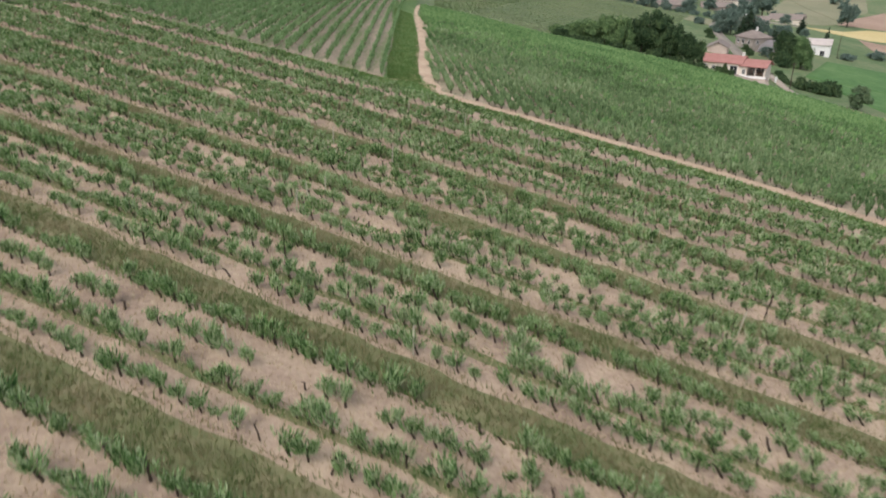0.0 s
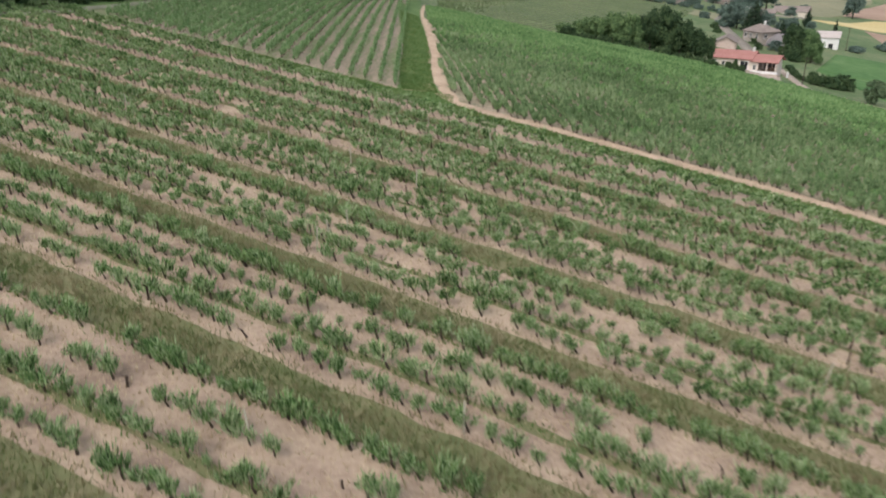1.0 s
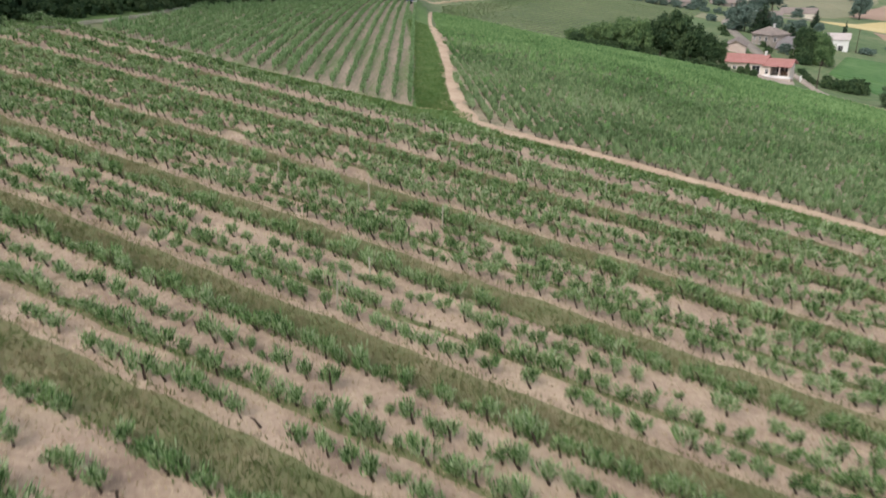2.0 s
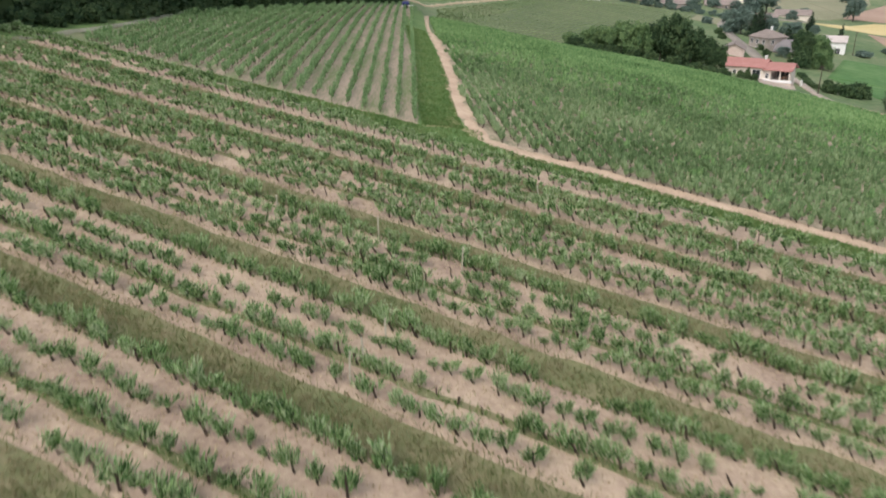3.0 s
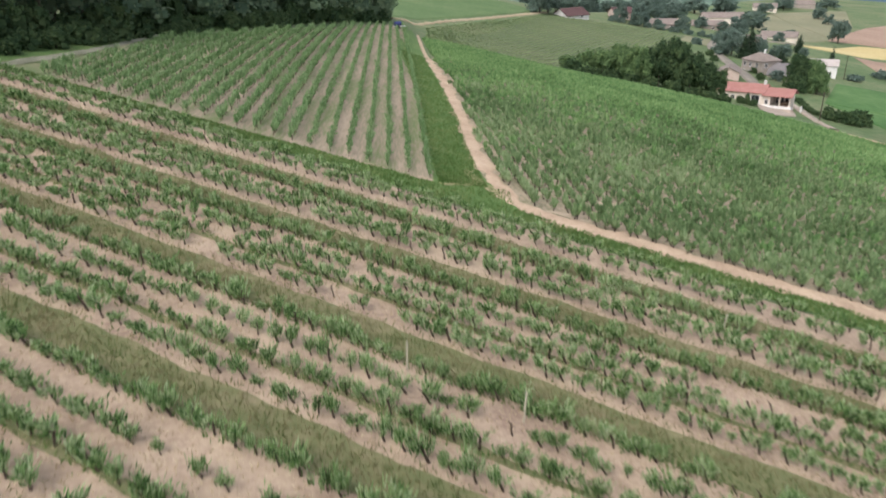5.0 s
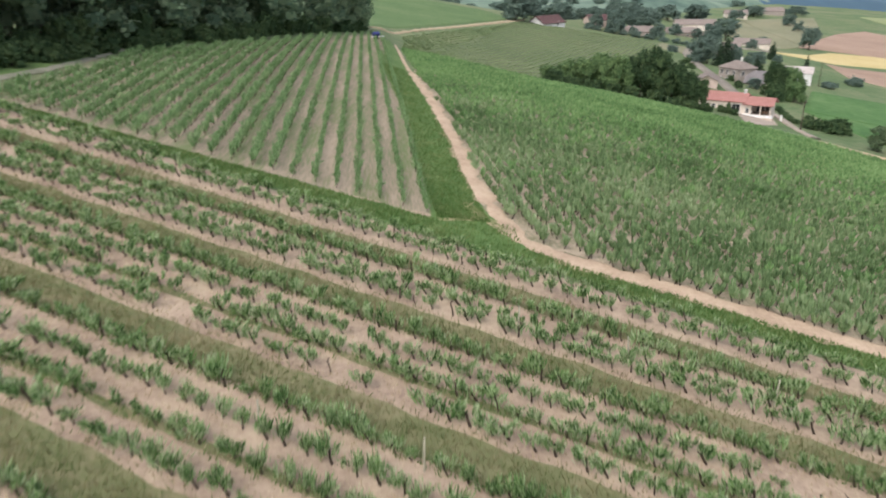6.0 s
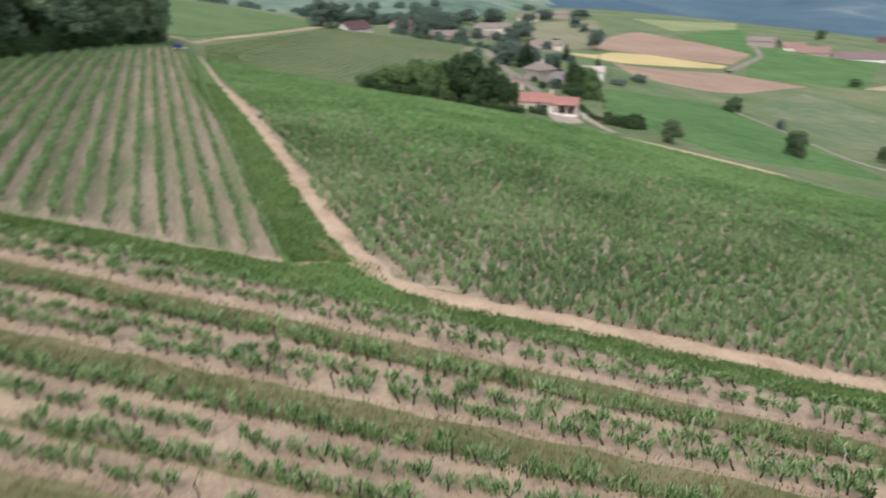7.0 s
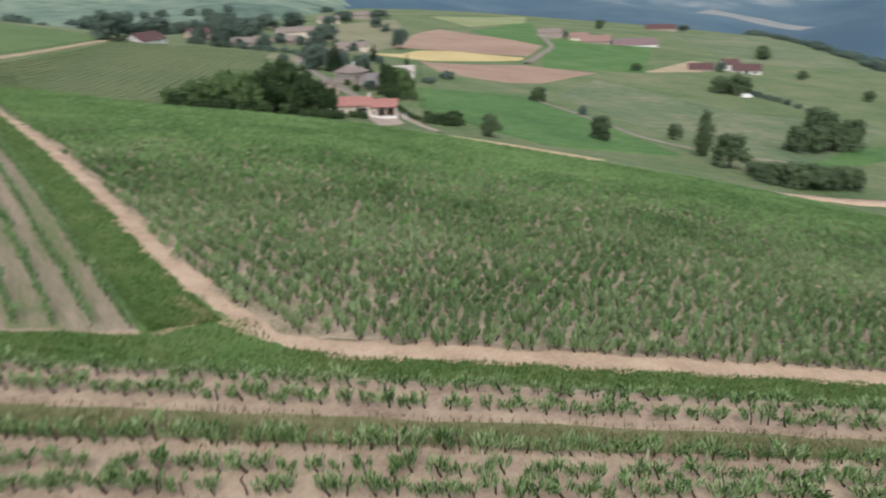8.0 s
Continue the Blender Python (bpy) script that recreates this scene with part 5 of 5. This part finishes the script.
VILLAGE = [(160, 402, 11, 12), (123, 379, 9, 7.5), (100, 374, 11.5, 10.5), (127, 430, 8.3, 9.5), (114, 309, 10, 9), (120, 312.5, 11, 9.5), (131.5, 316, 10, 8), (190, 450, 14, 17), (184, 405, 6.2, 7), (206, 437, 6.6, 7.5), (149, 347, 6, 5), (146, 329, 6.5, 6.5),
           (156, 342, 5.8, 8), (167, 346, 5.4, 5), (243, 452, 15, 12), (314, 608, 10.8, 13), (302, 571, 8.5, 9), (309, 658, 11, 15), (233, 597, 14, 22), (49, 352, 12.5, 12), (54, 360, 12, 13), (60, 374, 10, 10), (94, 385, 11.5, 8.2), (106, 392, 9, 10)]
OUTLYING = [(318, 677, 8.7, 22), (379, 717, 9.5, 25), (190, 545, 12, 20), (150, 470, 12, 18)]
VILLAGE_FRONT = [(112, 257, 4, 5), (240, 615, 12, 16), (275, 618, 10, 14), (455, 522, 8, 9), (475, 498, 8, 9), (408, 326, 7, 8), (727, 606, 10, 15), (110, 377, 5, 5), (121, 381, 5.5, 5.5), (147, 419, 7, 8), (160, 421, 6, 7), (141, 352, 6, 6)]
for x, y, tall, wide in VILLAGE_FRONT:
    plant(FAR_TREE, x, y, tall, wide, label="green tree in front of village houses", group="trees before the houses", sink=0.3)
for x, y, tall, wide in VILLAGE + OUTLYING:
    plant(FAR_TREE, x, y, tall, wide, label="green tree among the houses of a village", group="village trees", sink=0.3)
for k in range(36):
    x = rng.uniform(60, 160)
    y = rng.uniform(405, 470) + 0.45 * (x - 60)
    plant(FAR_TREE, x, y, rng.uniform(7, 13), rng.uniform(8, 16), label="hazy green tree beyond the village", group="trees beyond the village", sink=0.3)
for x, y, tall, wide in [(127.5, 313, 13.5, 6.4), (123, 308, 10, 5.5), (125.5, 283, 9, 5), (134, 332, 8, 5.4), (174, 364, 9, 4.6), (156, 303, 11, 4.2)]:
    plant(FIRS, x, y, tall, wide, name="conifer", label="dark conifer beside a village house", group="village conifers")
plant(POPLAR, 166, 160, 14.2, 4.6, name="poplar", label="slender tall poplar in the valley", sink=0.3)
for x, y, tall, wide in [(183, 225, 4.0, 4), (161, 294, 2.8, 7.7), (114, 335, 3.0, 6.0), (185, 316, 3.9, 8.3), (132, 357, 3.5, 7)]:
    plant(FAR_BUSH, x, y, tall, wide, name="bush", label="rounded garden bush near the houses", category="bush", group="bushes", sink=0.1)
HEDGES = [[(340, 258), (336, 236), (316, 202)], [(88, 376), (110, 372), (134, 372)]]
for line in HEDGES:
    for x, y in along(line, 9):
        plant(FAR_BUSH, x, y, rng.uniform(2.2, 3.4), rng.uniform(4.5, 6.5), name="hedge_bush", label="dark green bush in a hedgerow", category="hedge", group="hedgerow", sink=0.2)

for x, y, tall, wide in [(104.5, 252, 2.6, 3.4), (108.5, 267, 2.4, 3.2), (124.5, 262, 3.4, 4.2), (128.5, 284, 3.6, 4.6), (133, 299, 3.0, 4.4), (140, 309, 3.2, 5.0), (126, 296, 2.8, 4.0), (119.5, 259, 2.6, 3.6), (137, 288, 2.6, 4.0), (106, 300, 2.4, 4.0), (102, 285, 2.2, 3.6)]:
    plant(BUSH, x, y, tall, wide, name="bush", label="dark green bush in a village garden", category="bush", group="garden bushes", sink=0.1)
for x, y in along([(86.5, 222), (92, 224.5), (97.5, 226)], 5):
    plant(BUSH, x, y, 1.9, 3.4, name="hedge_bush", label="dark green hedge bush behind a low house", category="hedge", group="hedge behind the house", sink=0.1)
for x, y in along([(95.8, 201), (97.3, 208.5), (99, 214), (101, 221)], 8):
    plant(BUSH, x, y, rng.uniform(1.0, 1.5), rng.uniform(2.4, 3.2), name="hedge_bush", label="low clipped green bush beside a drive", category="hedge", group="hedge of the drive", sink=0.1)
for x, y, tall, wide in [(74.3, 198.0, 1.9, 2.7), (75.8, 197.6, 2.9, 1.7), (77.2, 197.0, 1.7, 2.9)]:
    plant(BUSH, x, y, tall, wide, name="bush", label="dark green shrub before the front of a low house", category="bush", group="front garden bushes", sink=0.1)
# ---------------------------------------------------------------- stakes in the near vineyard
stake_bm = box(bmesh.new(), -0.025, 0.025, -0.025, 0.025, -0.2, 1.15, 0.006)
stake_mesh = from_bm("stake", stake_bm, POST_WOOD)
for x, y, tilt in [(11.8, 25.3, 9), (-6.6, 19.3, -3), (-1.0, 20.7, 2), (-6.3, 32.0, -2), (-2.9, 39.7, 3), (-6.7, 31.1, 4), (-5.7, 33.3, 1), (-11.1, 43.0, 2), (-20.0, 46.3, -3), (-6.5, 41.9, 1), (6.3, 46.7, 3), (10.7, 44.3, -2), (-2.4, 50.4, 1), (1.6, 48.9, -4)]:
    stake = new("stake", stake_mesh)
    stake.matrix_world = pose(x, y, float(height(x, y)), tilt * 0.6, tilt, 30)
    tagged(stake, "thin pale weathered wooden stake beside a vine", "stake", "stakes of the near vineyard")

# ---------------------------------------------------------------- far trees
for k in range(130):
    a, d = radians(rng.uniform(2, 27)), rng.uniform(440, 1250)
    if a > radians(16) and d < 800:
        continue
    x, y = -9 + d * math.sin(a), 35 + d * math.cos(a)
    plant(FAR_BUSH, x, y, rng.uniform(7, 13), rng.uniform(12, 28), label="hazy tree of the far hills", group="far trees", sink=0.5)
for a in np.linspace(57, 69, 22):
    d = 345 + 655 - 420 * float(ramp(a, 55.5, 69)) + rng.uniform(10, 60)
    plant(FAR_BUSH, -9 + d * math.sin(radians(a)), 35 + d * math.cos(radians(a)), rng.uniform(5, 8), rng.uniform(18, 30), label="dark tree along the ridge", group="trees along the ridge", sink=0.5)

# ---------------------------------------------------------------- a small tank trailer at the far end of the trained rows
trailer = new("tank_trailer")
trailer.matrix_world = pose(-9.2, 164.0, float(height(-9.2, 164.0)), 0, 0, 20)
tagged(trailer, "small blue and white tank trailer on two wheels", "trailer")
tank = part("tank", lathe(0.42, 1.3), BLUE_PAINT, trailer)
tank.matrix_basis = pose(-0.65, 0, 0.95, 0, 90, 0)
part("chassis", box(bmesh.new(), -0.8, 1.5, -0.35, 0.35, 0.42, 0.54, 0.02), WALL_WHITE, trailer, "white painted chassis")
for side in (-0.5, 0.5):
    wheel = part("wheel", lathe(0.3, 0.16), RUBBER, trailer)
    wheel.matrix_basis = pose(0, side + 0.08, 0.30, 90, 0, 0)

# ---------------------------------------------------------------- a white van by the hedge of the far farm
van = new("van")
van.matrix_world = pose(329, 254, float(height(329, 254)), 0, 0, -35)
tagged(van, "white panel van parked beside a tree and hedge", "van")
bm = box(bmesh.new(), -2.6, 1.5, -0.95, 0.95, 0.35, 2.3, 0.12)
box(bm, 1.4, 2.7, -0.93, 0.93, 0.35, 1.25, 0.12)
part("body", bm, VAN_PAINT, van)
part("windscreen", box(bmesh.new(), 1.3, 1.58, -0.85, 0.85, 1.3, 2.1, 0.03), DARK_PANE, van)
for wx in (-1.7, 1.8):
    for wy in (-0.82, 0.98):
        wheel = part("wheel", lathe(0.33, 0.2), RUBBER, van)
        wheel.matrix_basis = pose(wx, wy, 0.33, 90, 0, 0)

# ---------------------------------------------------------------- poles near the houses
for x, y, tall in [(90.4, 189.5, 7.2), (157.0, 294.5, 9.0)]:
    v, f = tube([(0, 0, -0.5), (0, 0, tall * 0.5), (0.05, 0, tall)], [0.16, 0.13, 0.10], 8)
    pole = new("utility_pole", smooth(mesh_from("utility_pole", v, f, TREE_BARK)))
    pole.matrix_world = pose(x, y, float(height(x, y)))
    tagged(pole, "slender dark wooden utility pole beside a house", "utility pole", "utility poles")
    part("crossarm", box(bmesh.new(), -0.7, 0.7, -0.06, 0.06, tall - 0.55, tall - 0.42, 0.01), TREE_BARK, pole)
post = new("gate_post", from_bm("gate_post", box(bmesh.new(), -0.22, 0.22, -0.22, 0.22, -0.4, 1.6, 0.05), WALL_WHITE))
post.matrix_world = pose(91.4, 200.5, float(height(91.4, 200.5)), 0, 0, -35)
tagged(post, "white rendered gate post beside a gravel drive", "gate post")
